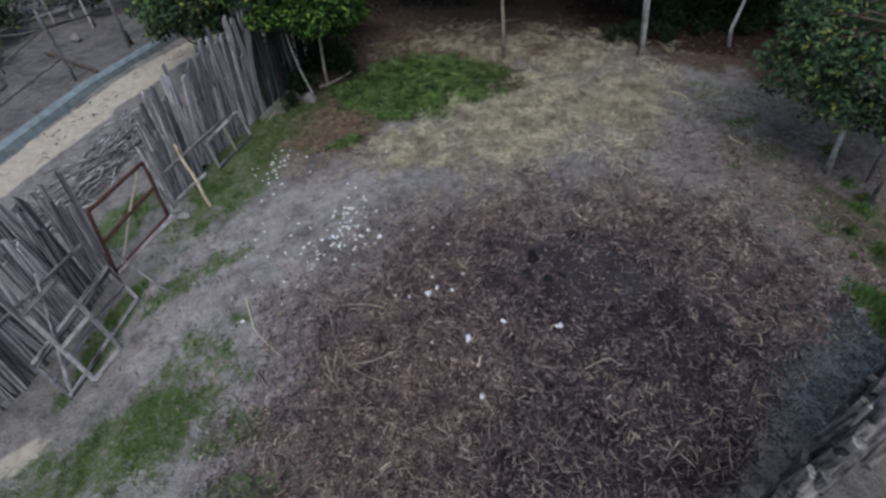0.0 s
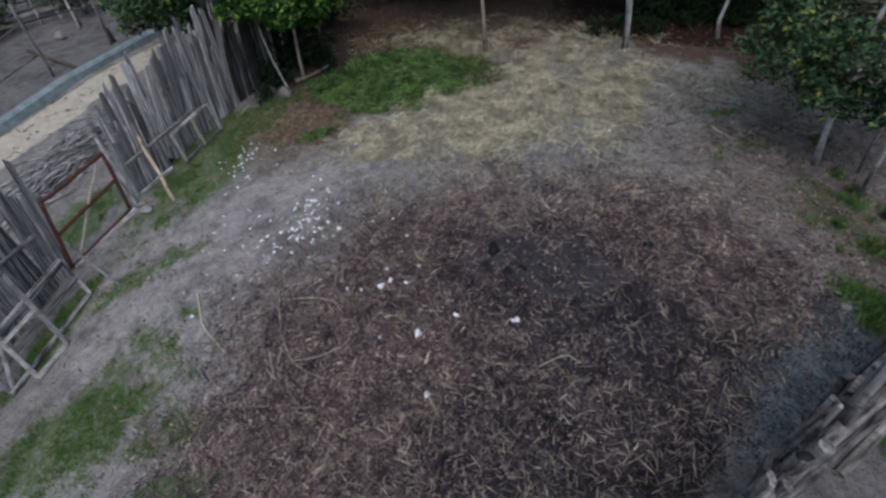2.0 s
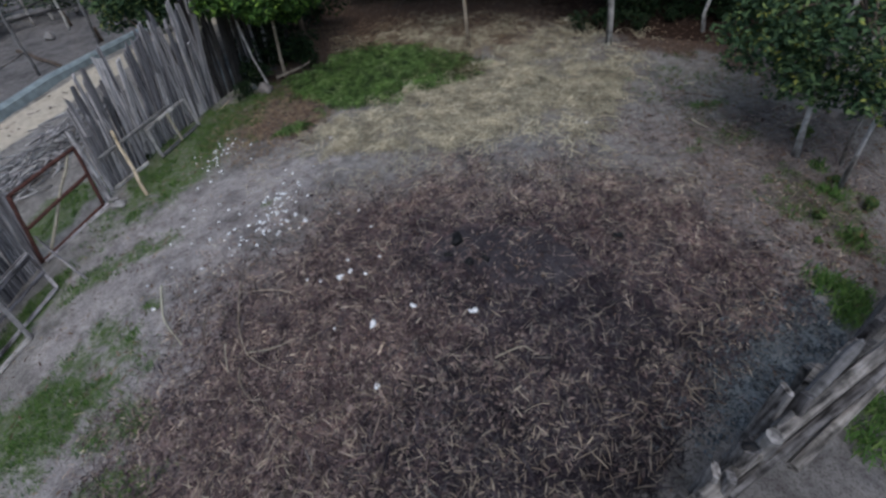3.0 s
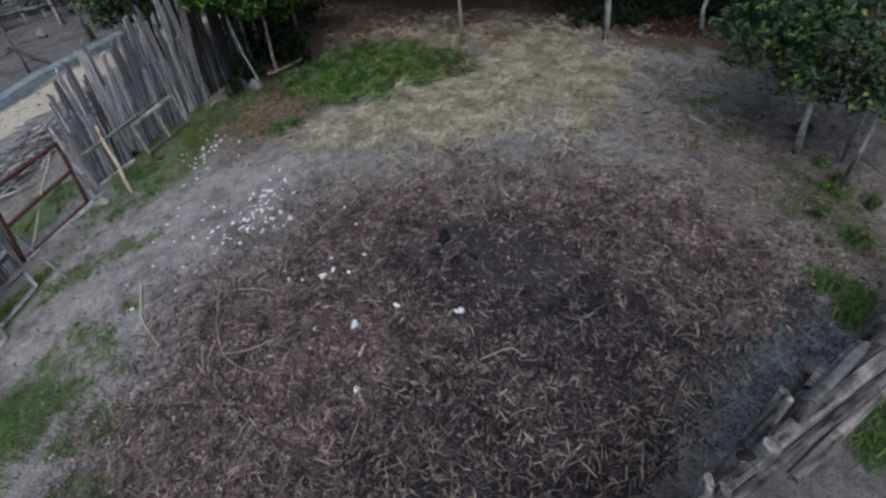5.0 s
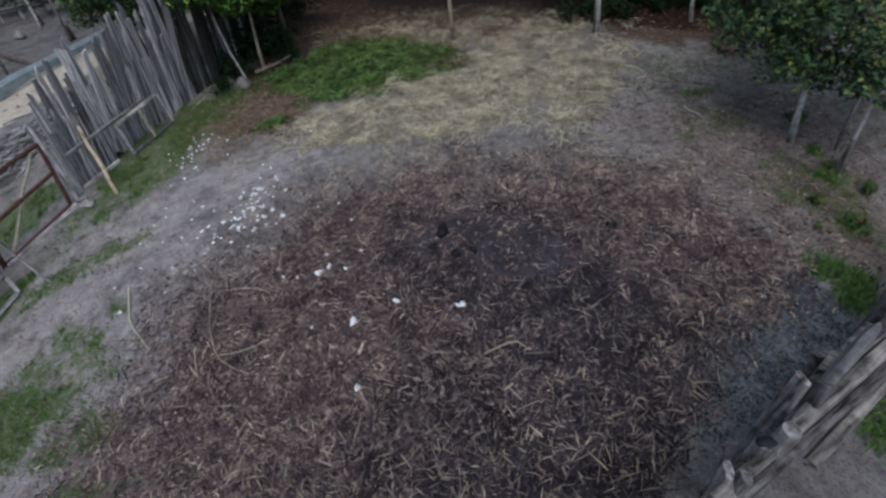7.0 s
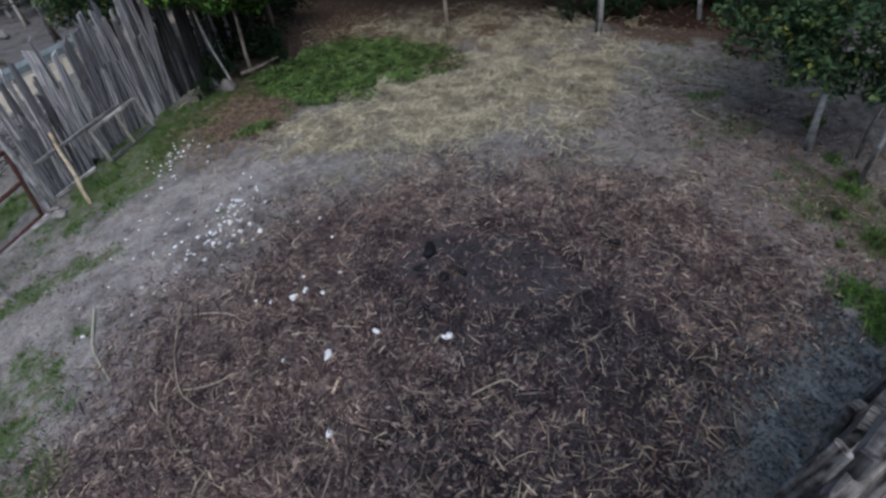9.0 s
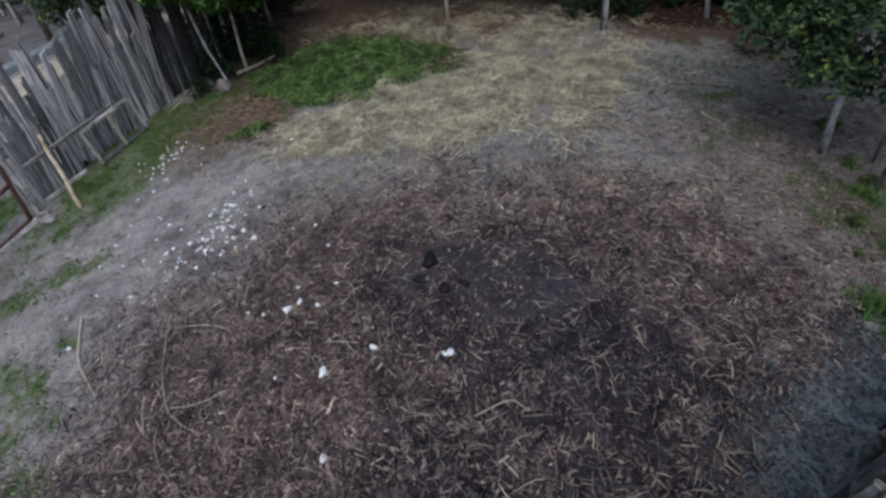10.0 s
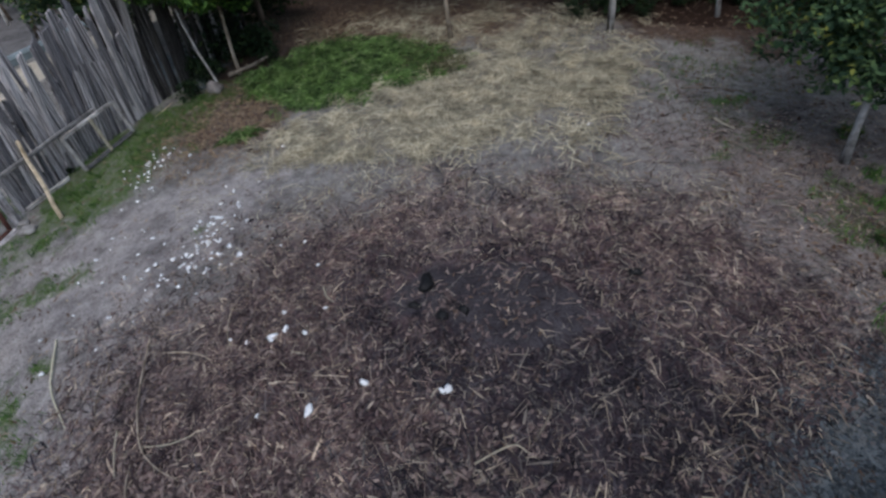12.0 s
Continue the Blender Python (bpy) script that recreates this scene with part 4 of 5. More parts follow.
# ---- beyond the sandy track ----
def far_side():
    p = [Vector((x, y, 0)) for x, y in ((-13.6, 6.4), (-11.7, 10.35), (-10.7, 12.8), (-9.75, 15.3), (-8.9, 18.0))]
    verts, faces = [], []
    for q in p:
        z = gz(q.x, q.y)
        for dx, dz in ((0.16, -0.1), (0.14, 0.2), (0.05, 0.26), (-0.12, 0.25), (-0.22, 0.18), (-0.24, -0.1)):
            verts.append((q.x + dx * 0.9, q.y - dx * 0.4, z + dz))
    for i in range(len(p) - 1):
        for k in range(5):
            a = i * 6 + k
            faces.append((a, a + 6, a + 7, a + 1))
    tagged(new("kerb_wall", mesh_of("kerb_wall", verts, faces, MAT_TARP)), "low blue-grey sheeted bank edging the track", "low wall", kind="structure")
    f = thing("rail_fence", (-11.5, 13.4, gz(-11.5, 13.4)), "rough pole-and-rail fence of a neighbouring yard", "fence")
    posts = [(-12.6, 11.2, 1.5), (-11.5, 13.4, 2.0), (-10.9, 15.6, 1.6), (-14.5, 14.3, 1.4), (-13.3, 17.5, 1.5), (-15.5, 18.5, 1.5)]
    for x, y, h in posts:
        rod("post", (x, y, gz(x, y) - 0.05), (x + 0.25, y, gz(x, y) + h), 0.045, 0.04, MAT_BARK, f, 0.01)
    for i, j in ((0, 1), (1, 2), (3, 4), (1, 3), (4, 5), (2, 4)):
        for h in ((0.75,) if i else (0.35, 0.75)):
            a, b = posts[i], posts[j]
            rod("rail", (a[0] + 0.1, a[1], gz(a[0], a[1]) + h * a[2]), (b[0] + 0.1, b[1], gz(b[0], b[1]) + h * b[2]), 0.028, 0.024, MAT_RAIL, f, 0.012)


far_side()


def neighbour_yard():
    w = thing("beam", (-15.4, 18.4, gz(-15.4, 18.4)), "long whitewashed beam on short posts in the next yard", "beam")
    bar("beam", (-17.5, 16.6, 0.85), (-12.6, 21.5, 0.9), 0.22, 0.16, MAT_PALE, w, (0, 0, 1))
    for t in (0.1, 0.5, 0.9):
        x, y = -17.5 + 4.9 * t, 16.6 + 4.9 * t
        rod("post", (x, y, gz(x, y) - 0.05), (x, y, 0.8), 0.07, 0.07, MAT_BARK, w, 0.005)
    for k, (x, y, h) in enumerate(((-11.0, 15.9, 0.45), (-13.6, 18.0, 0.5))):
        p = thing("stake", (x, y, gz(x, y)), "short dark wooden stake in the next yard", "stake", "stakes")
        rod("stake", (x, y, gz(x, y) - 0.04), (x, y, gz(x, y) + h), 0.09, 0.08, MAT_DARKBARK, p, 0.01)
    a = thing("fallen_pole", (-13.4, 15.4, gz(-13.4, 15.4)), "dark fallen pole lying in the next yard", "pole")
    rod("shaft", (-13.9, 15.6, 0.52), (-10.9, 13.7, 0.55), 0.06, 0.05, MAT_DARKBARK, a, 0.01)
    for k, (x, y, s) in enumerate(((-14.2, 13.2, 1.0), (-15.4, 14.8, 0.8), (-13.4, 16.6, 0.5))):
        ob = put("boulder", lump("boulder", 0.4, MAT_STONE, 440 + k, 0.6, 0.4), None, pose(x, y, gz(x, y) + 0.1, 0, 0, 70 * k) @ Matrix.Diagonal((s, s, s, 1)))
        tagged(ob, "pale grey boulder in the next yard", "boulder", "boulders")


# ---- trees ----
def crown_leaves(rng, centres, count, size):
    """Leaf places in uneven clumps round the centres (x, y, z, radius)."""
    pts = []
    weights = np.array([c[3] ** 2 for c in centres])
    pick = rng.choice(len(centres), count, p=weights / weights.sum())
    d = rng.normal(size=(count, 3))
    d /= np.linalg.norm(d, axis=1, keepdims=True)
    c = np.array(centres)[pick]
    r = c[:, 3] * rng.uniform(0.35, 1.08, count) ** 0.6
    return c[:, :3] + d * r[:, None] * np.array([1, 1, 0.75])


def clumps(rng, centre, spread, n, radius):
    out = []
    for _ in range(n):
        d = rng.normal(size=3)
        d /= np.linalg.norm(d)
        p = np.array(centre) + d * np.array(spread) * rng.uniform(0.4, 1.0)
        out.append((*p, radius * rng.uniform(0.6, 1.25)))
    return out


def tree(label, foot, trunk, r0, crown, seed, leaves, size, mat, bark, category="tree", clump=(30, 0.35)):
    """A trunk through the given points, limbs to the clumps of the crown, and loose leaves."""
    rng = np.random.default_rng(seed)
    random.seed(seed)
    loc = (foot[0], foot[1], gz(*foot))
    t = thing("tree", loc, label, category)
    pts = [Vector((foot[0], foot[1], loc[2] - 0.05)), *[Vector(p) for p in trunk]]
    n = len(pts)
    local = [p - Vector(loc) for p in pts]
    v, f = tube(local, [r0 * (1.25 if i == 0 else 1) * (1 - 0.45 * i / n) for i in range(n)], 9, 0.07)
    put("trunk", mesh_of("trunk", v, f, bark, True), t)
    if crown:
        cl = []
        for c, spread, k in crown:
            cl += clumps(rng, c, spread, k, clump[1])
        for c in cl[:: max(1, len(cl) // 14)]:
            q = Vector(c[:3])
            start = pts[-1] if len(pts) < 3 else pts[-2].lerp(pts[-1], rng.uniform(0, 1))
            rod("limb", start, q, r0 * 0.4, 0.008, MAT_DARKBARK, t, 0.05, 6)
        P = crown_leaves(rng, cl, leaves, size) - np.array(loc)
        m = len(P)
        strips("crown", P[:, 0], P[:, 1], P[:, 2], rng.uniform(0, 6.28, m), rng.uniform(-0.9, 0.5, m), rng.uniform(0.7, 1.3, m) * size,
               rng.uniform(0.4, 0.6, m) * size, rng.uniform(-0.1, 0.15, m), mat, "", "", parent=t, roll=rng.uniform(-0.8, 0.8, m))
    return t


tree("broad dark green tree with yellowing leaves at the yard edge", (7.25, 7.88), [(7.2, 7.96, 0.4), (7.24, 8.12, 1.0), (7.42, 8.45, 2.0), (7.65, 8.7, 3.0)], 0.055,
     [((7.0, 8.9, 1.95), (1.2, 1.2, 0.75), 66), ((8.4, 9.3, 1.9), (1.8, 1.5, 0.85), 70), ((8.0, 7.5, 1.5), (1.1, 0.8, 0.7), 40), ((8.8, 8.2, 1.2), (0.9, 0.9, 0.6), 20), ((7.2, 8.4, 1.45), (0.8, 0.7, 0.5), 26),
      ((6.5, 8.9, 1.6), (0.7, 0.8, 0.5), 18), ((7.05, 8.15, 1.05), (0.5, 0.4, 0.3), 12), ((7.7, 7.9, 1.1), (0.5, 0.4, 0.3), 12), ((8.4, 10.9, 1.9), (1.4, 1.0, 0.8), 40)],
     31, 13500, 0.1, MAT_LEAF, MAT_BARK, clump=(30, 0.27))
tree("slender pale sapling leaning beside the shrubs", (7.6, 7.06), [(7.63, 7.14, 0.3), (7.71, 7.28, 0.9), (7.88, 7.5, 1.7)], 0.04, [], 32, 0, 0.1, MAT_LEAF, MAT_BARK)
tree("thin pale sapling stem", (7.96, 7.7), [(7.9, 7.75, 0.2), (7.95, 7.8, 0.8)], 0.03, [], 33, 0, 0.1, MAT_LEAF, MAT_BARK)
tree("leaning slim tree with bright green leaves by the fence", (-3.67, 11.54), [(-3.71, 11.58, 0.45), (-3.88, 11.7, 1.0), (-3.95, 11.75, 1.6), (-4.0, 11.9, 2.6)], 0.03,
     [((-4.0, 12.0, 2.6), (1.0, 0.9, 0.5), 26), ((-3.0, 11.6, 2.3), (0.8, 0.6, 0.35), 14)], 34, 9000, 0.11, MAT_LEAF_BRIGHT, MAT_BARK)
tree("slim tree with bright green leaves at the forest edge", (-3.45, 12.19), [(-3.42, 12.2, 0.7), (-3.35, 12.3, 1.5), (-3.2, 12.4, 2.8)], 0.042,
     [((-3.0, 12.4, 2.3), (1.2, 0.9, 0.6), 34)], 35, 9000, 0.11, MAT_LEAF_BRIGHT, MAT_VINE)
tree("dark leafy tree outside the fence", (-7.0, 13.2), [(-6.9, 13.1, 1.0), (-6.7, 12.9, 2.2)], 0.08,
     [((-6.3, 12.3, 2.6), (0.9, 0.8, 0.55), 26), ((-7.4, 13.6, 2.2), (1.2, 1.2, 0.9), 30)], 36, 10000, 0.12, MAT_LEAF, MAT_DARKBARK)
# the last crown cluster is out of view, added to shade the fence
tree("leafy dark tree at the forest corner", (-3.6, 14.6), [(-3.5, 14.6, 1.0), (-3.4, 14.5, 2.6)], 0.08,
     [((-3.4, 14.2, 2.6), (1.3, 1.3, 0.8), 36), ((-5.2, 14.3, 2.4), (1.2, 1.2, 0.9), 30), ((-4.3, 12.9, 3.0), (1.5, 1.5, 0.4), 90)], 41, 30000, 0.16, MAT_LEAF, MAT_DARKBARK)
# crowns below sit out of view behind their stems to shade the floor
tree("straight slender pale brown tree standing in the straw", (1.37, 13.31), [(1.35, 13.31, 1.0), (1.3, 13.3, 2.4), (1.25, 13.3, 6.0)], 0.05, [((1.0, 16.0, 3.6), (3.2, 2.0, 0.5), 60)], 37, 9000, 0.28, MAT_LEAF, MAT_VINE, clump=(10, 0.6))
tree("pale tree with a twin stem at the forest edge", (4.98, 12.81), [(4.95, 12.85, 0.8), (4.85, 12.9, 2.0), (4.75, 12.9, 6.0)], 0.05, [((5.2, 15.3, 2.8), (2.8, 1.9, 0.45), 60)], 38, 12000, 0.28, MAT_LEAF, MAT_BARK, clump=(10, 0.6))
tree("thin pale stem beside the forked trunk", (4.93, 12.86), [(4.9, 12.9, 0.8), (4.72, 12.95, 2.4)], 0.045, [], 39, 0, 0.1, MAT_LEAF, MAT_BARK)
tree("crooked slender tree at the forest edge", (7.36, 13.14), [(7.3, 13.2, 0.5), (7.38, 13.2, 1.1), (7.4, 13.3, 6.0)], 0.05, [((8.0, 15.0, 2.7), (2.8, 2.0, 0.45), 60)], 40, 12000, 0.28, MAT_LEAF, MAT_BARK, clump=(10, 0.6))


def forest():
    """The wood behind the yard: stems under a closed canopy, with undergrowth."""
    rng = random.Random(8)
    for i in range(44):
        x, y = rng.uniform(-9, 17), rng.uniform(15.2, 25)
        if -4 < x < 6 and y < 17.5:
            y += 3
        h = rng.uniform(4.6, 7)
        # canopy stays out of view, its leaves filled out to darken the wood
        tree("slender forest tree under a closed dark canopy", (x, y), [(x + rng.gauss(0, 0.1), y, 1.5), (x + rng.gauss(0, 0.25), y, 0.55 * h), (x + rng.gauss(0, 0.3), y, h)], rng.uniform(0.05, 0.1),
             [((x, y, h), (2.2, 2.2, 1.0), 12)], 100 + i, 1500, 0.42, MAT_LEAF, MAT_DARKBARK, clump=(10, 0.9))
    for i in range(46):
        x, y = rng.uniform(-9, 15), rng.uniform(16.5, 22)
        if -4 < x < 7:
            y += 2.0
        shrub((x, y), rng.uniform(0.5, 0.9), 400, 200 + i, MAT_LEAF_SHADED, "forest undergrowth shrub, leaves darkened for shade")


def shrub(at, size, leaves, seed, mat, label):
    rng = np.random.default_rng(seed)
    z = gz(*at)
    s = thing("shrub", (at[0], at[1], z), label, "shrub", "shrubs")
    cl = clumps(rng, (0, 0, 0.55 * size), (0.6 * size, 0.6 * size, 0.4 * size), 9, 0.35 * size)
    for c in cl[:5]:
        rod("stem", (at[0], at[1], z - 0.02), (at[0] + c[0], at[1] + c[1], z + max(0.05, c[2])), 0.012, 0.004, MAT_DARKBARK, s, 0.04, 5)
    P = crown_leaves(rng, cl, leaves, 0.08)
    P[:, 2] = np.maximum(P[:, 2], 0.02)
    m = len(P)
    strips("foliage", P[:, 0], P[:, 1], P[:, 2], rng.uniform(0, 6.28, m), rng.uniform(-0.7, 0.7, m), rng.uniform(0.06, 0.12, m) * (0.7 + 0.5 * size),
           rng.uniform(0.03, 0.06, m) * (0.7 + 0.5 * size), rng.uniform(-0.1, 0.15, m), mat, "", "", parent=s, roll=rng.uniform(-0.8, 0.8, m))


forest()
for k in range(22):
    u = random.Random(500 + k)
    shrub((5.4 + 0.3 * k + u.uniform(-0.2, 0.2), 14.7 + u.uniform(-0.4, 1.2) - 0.03 * k), u.uniform(0.7, 1.3), 420, 520 + k, MAT_LEAF_SHADED, "dark shaded shrub at the forest edge")
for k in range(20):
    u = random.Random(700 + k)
    shrub((4.6 + 0.24 * k + u.uniform(-0.2, 0.2), 14.0 + u.uniform(-0.35, 0.8)), u.uniform(0.25, 0.6), 220, 720 + k, MAT_LEAF_SHADED, "low undergrowth shrub on leaf litter, leaves darkened for shade")
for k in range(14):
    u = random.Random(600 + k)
    shrub((-2.6 + 0.58 * k, 18.0 + u.uniform(-0.4, 0.8)), u.uniform(0.8, 1.4), 420, 620 + k, MAT_LEAF_SHADED, "dark shaded shrub at the forest edge")
for k, (at, size, n) in enumerate((((7.55, 7.2), 0.32, 260), ((6.85, 6.35), 0.35, 260), ((7.2, 5.9), 0.4, 300), ((6.6, 5.75), 0.2, 120), ((7.8, 6.6), 0.5, 400), ((7.9, 5.2), 0.5, 400),
                                   ((7.6, 8.5), 0.4, 250), ((8.6, 10.2), 0.9, 700), ((9.6, 8.6), 1.0, 800), ((9.5, 11.8), 0.9, 600))):
    shrub(at, (0.42 if k < 6 else 0.68) * size, int((0.3 if k < 6 else 0.6) * n), 60 + k, MAT_SHRUB, "low shrub with green, yellow and reddish leaves")
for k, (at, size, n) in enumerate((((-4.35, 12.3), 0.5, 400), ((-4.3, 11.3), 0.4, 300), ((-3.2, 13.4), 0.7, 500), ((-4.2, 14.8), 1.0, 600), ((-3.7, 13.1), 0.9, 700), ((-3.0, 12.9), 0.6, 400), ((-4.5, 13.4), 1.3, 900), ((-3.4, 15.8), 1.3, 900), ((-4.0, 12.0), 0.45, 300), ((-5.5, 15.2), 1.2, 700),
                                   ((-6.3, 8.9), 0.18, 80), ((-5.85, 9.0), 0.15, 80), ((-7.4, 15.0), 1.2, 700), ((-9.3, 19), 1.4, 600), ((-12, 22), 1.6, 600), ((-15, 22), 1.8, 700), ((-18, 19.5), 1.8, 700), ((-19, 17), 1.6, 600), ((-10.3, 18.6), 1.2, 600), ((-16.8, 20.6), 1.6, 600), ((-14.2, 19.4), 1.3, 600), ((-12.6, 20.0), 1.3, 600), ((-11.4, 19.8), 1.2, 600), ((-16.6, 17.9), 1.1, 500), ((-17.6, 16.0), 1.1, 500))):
    shrub(at, size, n, 80 + k, MAT_LEAF_SHADED, "green shrub at the forest edge, leaves darkened for shade")


for k, (at, size) in enumerate((((-16.6, 16.6), 1.5), ((-15.4, 15.0), 0.9), ((-18.2, 19.4), 2.0), ((-17.4, 17.9), 1.7), ((-14.4, 13.6), 0.5), ((-15.9, 20.3), 1.5), ((-13.2, 21.0), 1.6))):
    shrub(at, size, 700, 820 + k, MAT_LEAF, "dark green leafy bush in the next yard")


# ---- small things on the ground ----
neighbour_yard()

CRUMBS = [lump("bread_piece", 0.042, MAT_BREAD, 300 + k, 0.55, 0.4) for k in range(7)]


def crumb(x, y, s, rng, lift=0.012):
    ob = put("bread_piece", rng.choice(CRUMBS), None, pose(x, y, gz(x, y) + lift, rng.uniform(-20, 20), rng.uniform(-20, 20), rng.uniform(0, 360)) @ Matrix.Diagonal((s, s * rng.uniform(0.7, 1.3), s, 1)))
    tagged(ob, "small torn piece of white bread on the ground", "bread", "scattered bread")


def scatter_bread():
    rng = random.Random(4)
    for x, y, s in ((-0.81, 4.77, 0.55), (-0.57, 4.69, 0.60), (-0.29, 4.72, 1.20), (-0.16, 4.8, 0.90), (0.07, 4.73, 0.60), (-0.24, 5.02, 0.70), (0.23, 5.03, 0.60), (0.79, 4.14, 0.85), (-0.2, 3.89, 0.55), (0.3, 3.91, 1.25), (1.54, 4.08, 1.20), (0.46, 3.1, 0.85), (-1.25, 6.16, 1.10), (0.0, 5.67, 0.50), (-0.28, 6.11, 0.50), (-0.63, 6.15, 0.50), (-3.8, 6.58, 0.60), (-3.05, 6.13, 0.80), (-3.4, 6.1, 0.50), (-3.54, 5.58, 0.50), (-3.84, 5.25, 0.70), (-3.45, 4.74, 0.70), (-1.67, 6.0, 0.80), (-1.99, 6.08, 0.80), (-2.16, 6.14, 0.60), (-2.62, 6.28, 0.70), (-3.21, 7.04, 0.40), (3.74, 8.86, 0.90)):
        crumb(x, y, s * 0.95, rng, 0.055 if zone_mulch(np.float64(x), np.float64(y)) > 0.5 else 0.02)
    for i in range(62):
        crumb(rng.gauss(-1.98, 0.27), rng.gauss(6.6, 0.36), rng.uniform(0.32, 0.82), rng)
    for i in range(40):
        crumb(rng.gauss(-3.92, 0.26), rng.gauss(8.75, 0.42), rng.uniform(0.35, 0.75), rng)
    for i in range(30):
        crumb(rng.gauss(-2.4, 0.95), rng.gauss(6.8, 0.8), rng.uniform(0.3, 0.75), rng)


scatter_bread()


def fallen_branch(name, pts, r, label, mat=MAT_VINE):
    pts = [Vector((x, y, gz(x, y) + r + h)) for x, y, h in pts]
    loc = pts[0].copy()
    loc.z -= r
    smooth = []
    for i in range(len(pts) - 1):
        p0, p1, p2, p3 = pts[max(i - 1, 0)], pts[i], pts[i + 1], pts[min(i + 2, len(pts) - 1)]
        for k in range(5):
            t = k / 5
            smooth.append(0.5 * (2 * p1 + (p2 - p0) * t + (2 * p0 - 5 * p1 + 4 * p2 - p3) * t * t + (3 * p1 - p0 - 3 * p2 + p3) * t ** 3) - loc)
    smooth.append(pts[-1] - loc)
    n = len(smooth)
    v, f = tube(smooth, [r * (1 - 0.55 * i / n) for i in range(n)], 6, 0.08)
    ob = new(name, mesh_of(name, v, f, mat, True))
    ob.location = loc
    tagged(ob, label, "branch", "fallen branches")


fallen_branch("branch", [(-3.55, 5.21, 0.012), (-3.29, 4.75, 0.020), (-3.11, 4.48, 0.020), (-2.78, 4.19, 0.020), (-2.58, 4.02, 0.012)], 0.015, "pale crooked stick on grey soil", MAT_STICK)
fallen_branch("branch", [(-2.00, 5.02, 0.036), (-1.74, 4.29, 0.060), (-1.44, 3.76, 0.060), (-1.14, 3.52, 0.060), (-0.81, 3.38, 0.036)], 0.012, "long dry pale curved vine on the mulch", MAT_VINE)
fallen_branch("branch", [(-1.42, 3.72, 0.036), (-1.04, 3.71, 0.060), (-0.69, 3.84, 0.036)], 0.010, "forked dry twig on the mulch", MAT_STALK)
fallen_branch("branch", [(-1.44, 3.56, 0.036), (-1.37, 3.36, 0.060), (-1.18, 3.12, 0.060), (-0.85, 2.90, 0.060), (-0.60, 2.78, 0.036)], 0.010, "long dry curved vine on the mulch", MAT_VINE)
fallen_branch("branch", [(-1.70, 4.76, 0.036), (-1.30, 4.69, 0.060), (-1.00, 4.57, 0.060), (-0.85, 4.41, 0.036)], 0.012, "dry curved stick on the mulch")
fallen_branch("branch", [(-1.81, 3.91, 0.030), (-1.71, 3.70, 0.050), (-1.58, 3.46, 0.030)], 0.012, "short dry stick on the mulch", MAT_STALK)
fallen_branch("branch", [(-2.41, 4.74, 0.030), (-2.31, 4.28, 0.050), (-2.15, 4.03, 0.030)], 0.011, "thin dry twig on the mulch")
fallen_branch("branch", [(-0.98, 5.25, 0.030), (-0.90, 4.90, 0.050), (-0.75, 4.63, 0.030)], 0.011, "thin dry twig on the mulch")
fallen_branch("branch", [(0.14, 5.33, 0.030), (0.21, 5.18, 0.050), (0.31, 5.10, 0.030)], 0.011, "thin pale hooked twig on the mulch", MAT_STALK)
fallen_branch("branch", [(1.78, 3.46, 0.030), (2.09, 3.61, 0.050), (2.22, 3.56, 0.030)], 0.011, "thin pale forked twig on the mulch", MAT_STALK)
fallen_branch("branch", [(-3.61, 11.98, 0.05), (-3.15, 12.2, 0.12), (-2.8, 12.61, 0.16)], 0.05, "bare brown fallen log beside the stump", MAT_VINE)
fallen_branch("twig", [(5.78, 9.0, 0.01), (5.84, 8.83, 0.03), (6.0, 8.71, 0.01)], 0.016, "hooked pale dry twig on grey soil", MAT_STALK)
fallen_branch("twig", [(5.6, 10.07, 0.0), (6.14, 10.0, 0.03), (6.62, 9.88, 0.0)], 0.011, "long thin brown twig on grey soil", MAT_DARKBARK)
fallen_branch("twig", [(3.9, 9.03, 0.01), (4.15, 9.12, 0.03), (4.4, 9.11, 0.01)], 0.014, "thin pale twig on bare soil", MAT_STALK)
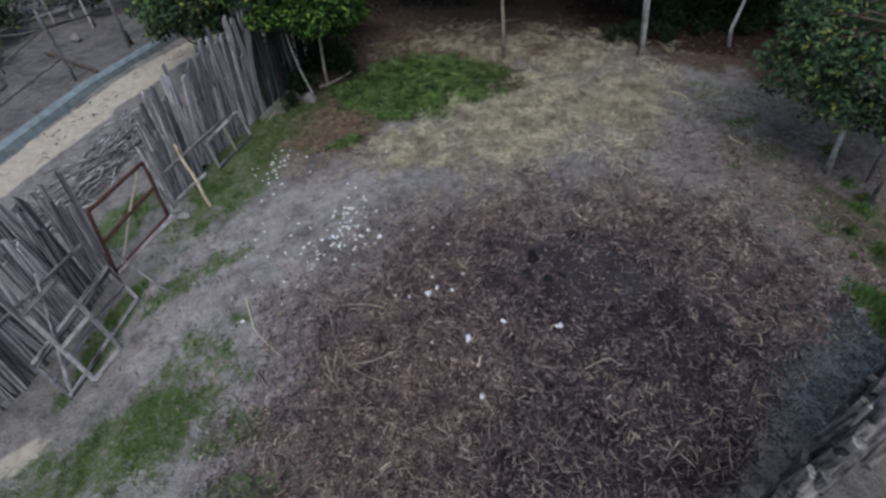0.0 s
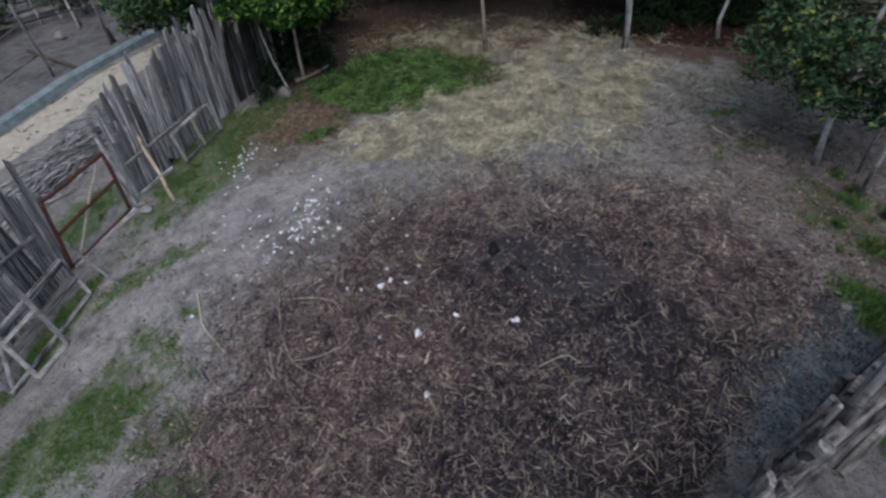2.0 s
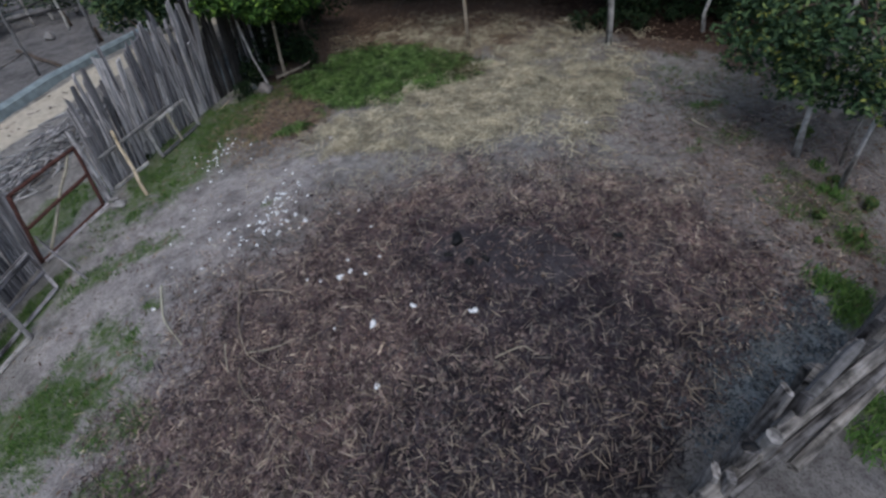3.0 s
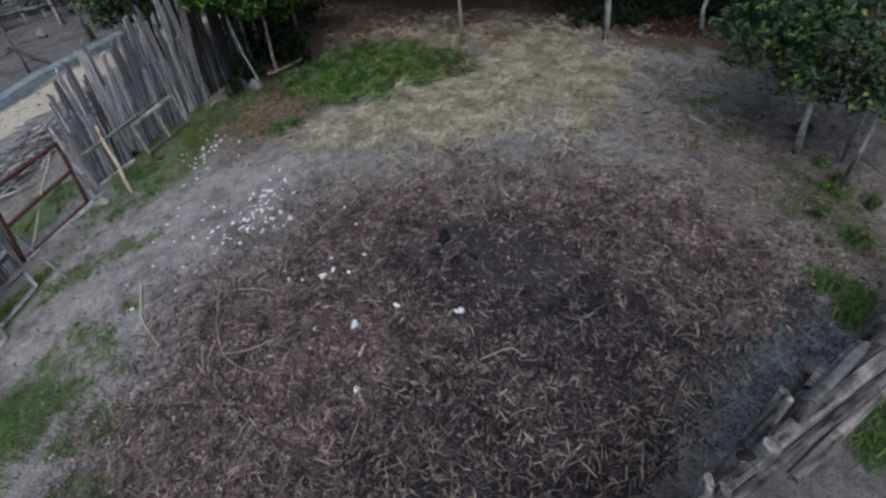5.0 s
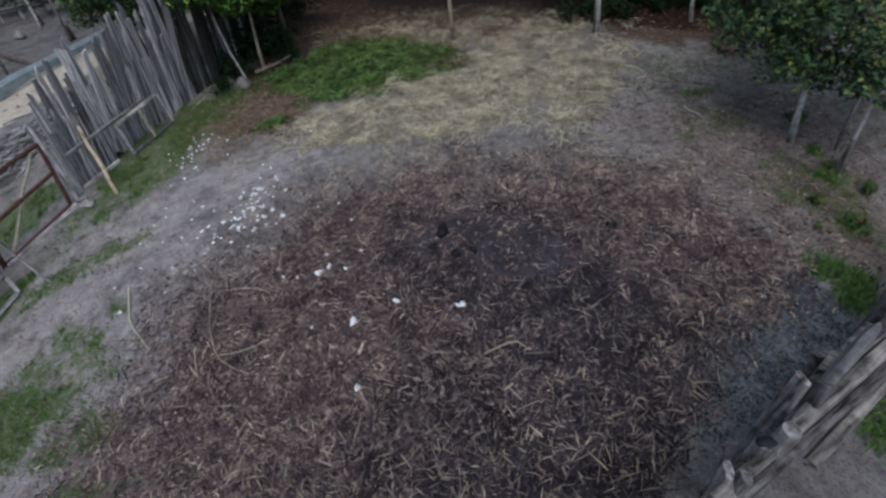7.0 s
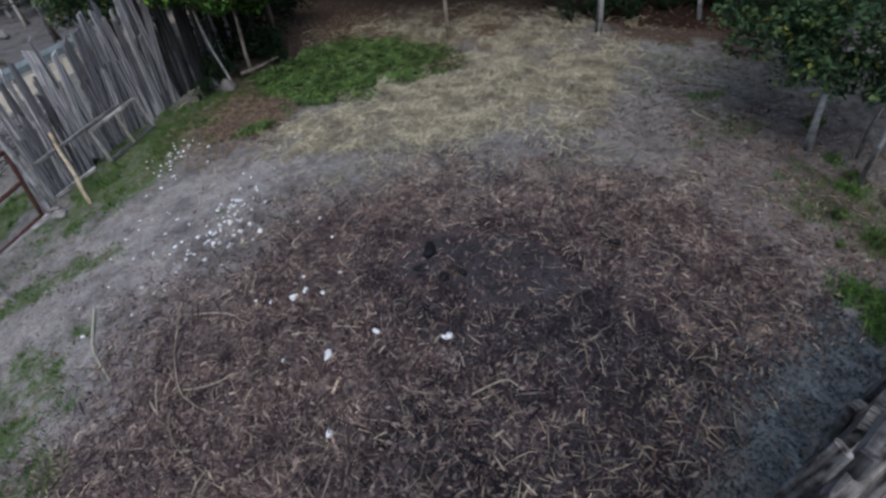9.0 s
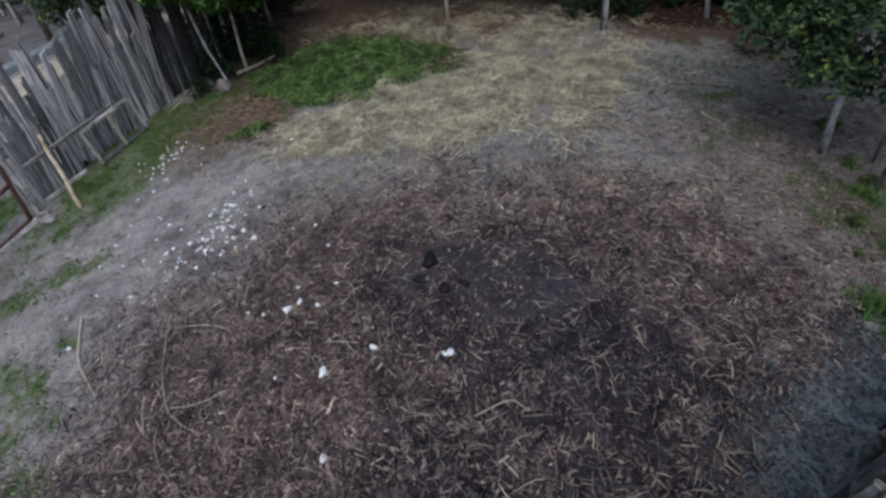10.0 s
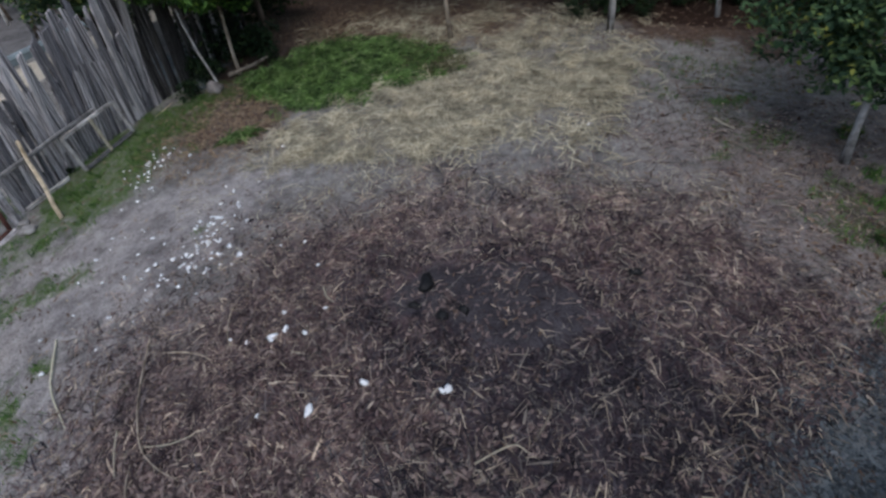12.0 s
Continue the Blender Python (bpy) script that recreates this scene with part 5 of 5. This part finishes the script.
fallen_branch("branch", [(2.28, 3.65, 0.03), (2.42, 3.85, 0.04), (2.51, 4.09, 0.02)], 0.012, "broken pale twig on the mulch")

for k, (x, y, yaw, long) in enumerate(((5.82, 8.94, 150, 0.4), (5.76, 8.79, 20, 0.25), (4.76, 7.06, 160, 0.4), (3.79, 6.74, 10, 0.35), (3.39, 7.72, 140, 0.3), (4.17, 7.84, 25, 0.35), (2.32, 6.32, 20, 0.4),
                                      (5.25, 6.21, 60, 0.35), (4.43, 5.97, 100, 0.3), (6.26, 7.53, 170, 0.4), (2.91, 6.91, 75, 0.3), (-4.71, 10.9, 75, 0.55), (-2.05, 9.1, 20, 0.5))):
    dx, dy = 0.5 * long * math.cos(radians(yaw)), 0.5 * long * math.sin(radians(yaw))
    fallen_branch("twig", [(x - dx, y - dy, 0.0), (x + 0.2 * dy, y - 0.2 * dx, 0.02), (x + dx, y + dy, 0.0)], 0.012, "short dry pale twig lying on the soil")
for k, (x, y, s) in enumerate(((3.63, 5.61, 1.0), (1.31, 5.28, 1.3), (1.47, 4.87, 0.8), (1.7, 4.94, 0.8), (1.2, 5.0, 0.7))):
    ob = put("soil_clod", lump("soil_clod", 0.085, MAT_CLOD, 400 + k, 0.6, 0.5), None, pose(x, y, gz(x, y) + 0.02, 0, 0, 50 * k) @ Matrix.Diagonal((s, s, s, 1)))
    tagged(ob, "black clod of wet soil on the mulch", "clod", "soil clods")
ob = put("stump", lump("stump", 0.2, MAT_CLAY, 420, 0.9, 0.4), None, pose(-3.72, 11.45, gz(-3.72, 11.45) + 0.06) @ Matrix.Diagonal((0.75, 0.75, 1.1, 1)))
tagged(ob, "pale grey rounded stump at the foot of a tree", "stump")
for k, (x, y, s) in enumerate(((-5.75, 7.55, 1.0), (-5.95, 7.75, 0.6))):
    ob = put("stone", lump("stone", 0.16, MAT_STONE, 430 + k, 0.5, 0.4), None, pose(x, y, gz(x, y) + 0.03, 0, 0, 40 * k) @ Matrix.Diagonal((s, s, s, 1)))
    tagged(ob, "pale flat stone beside the gate", "stone")
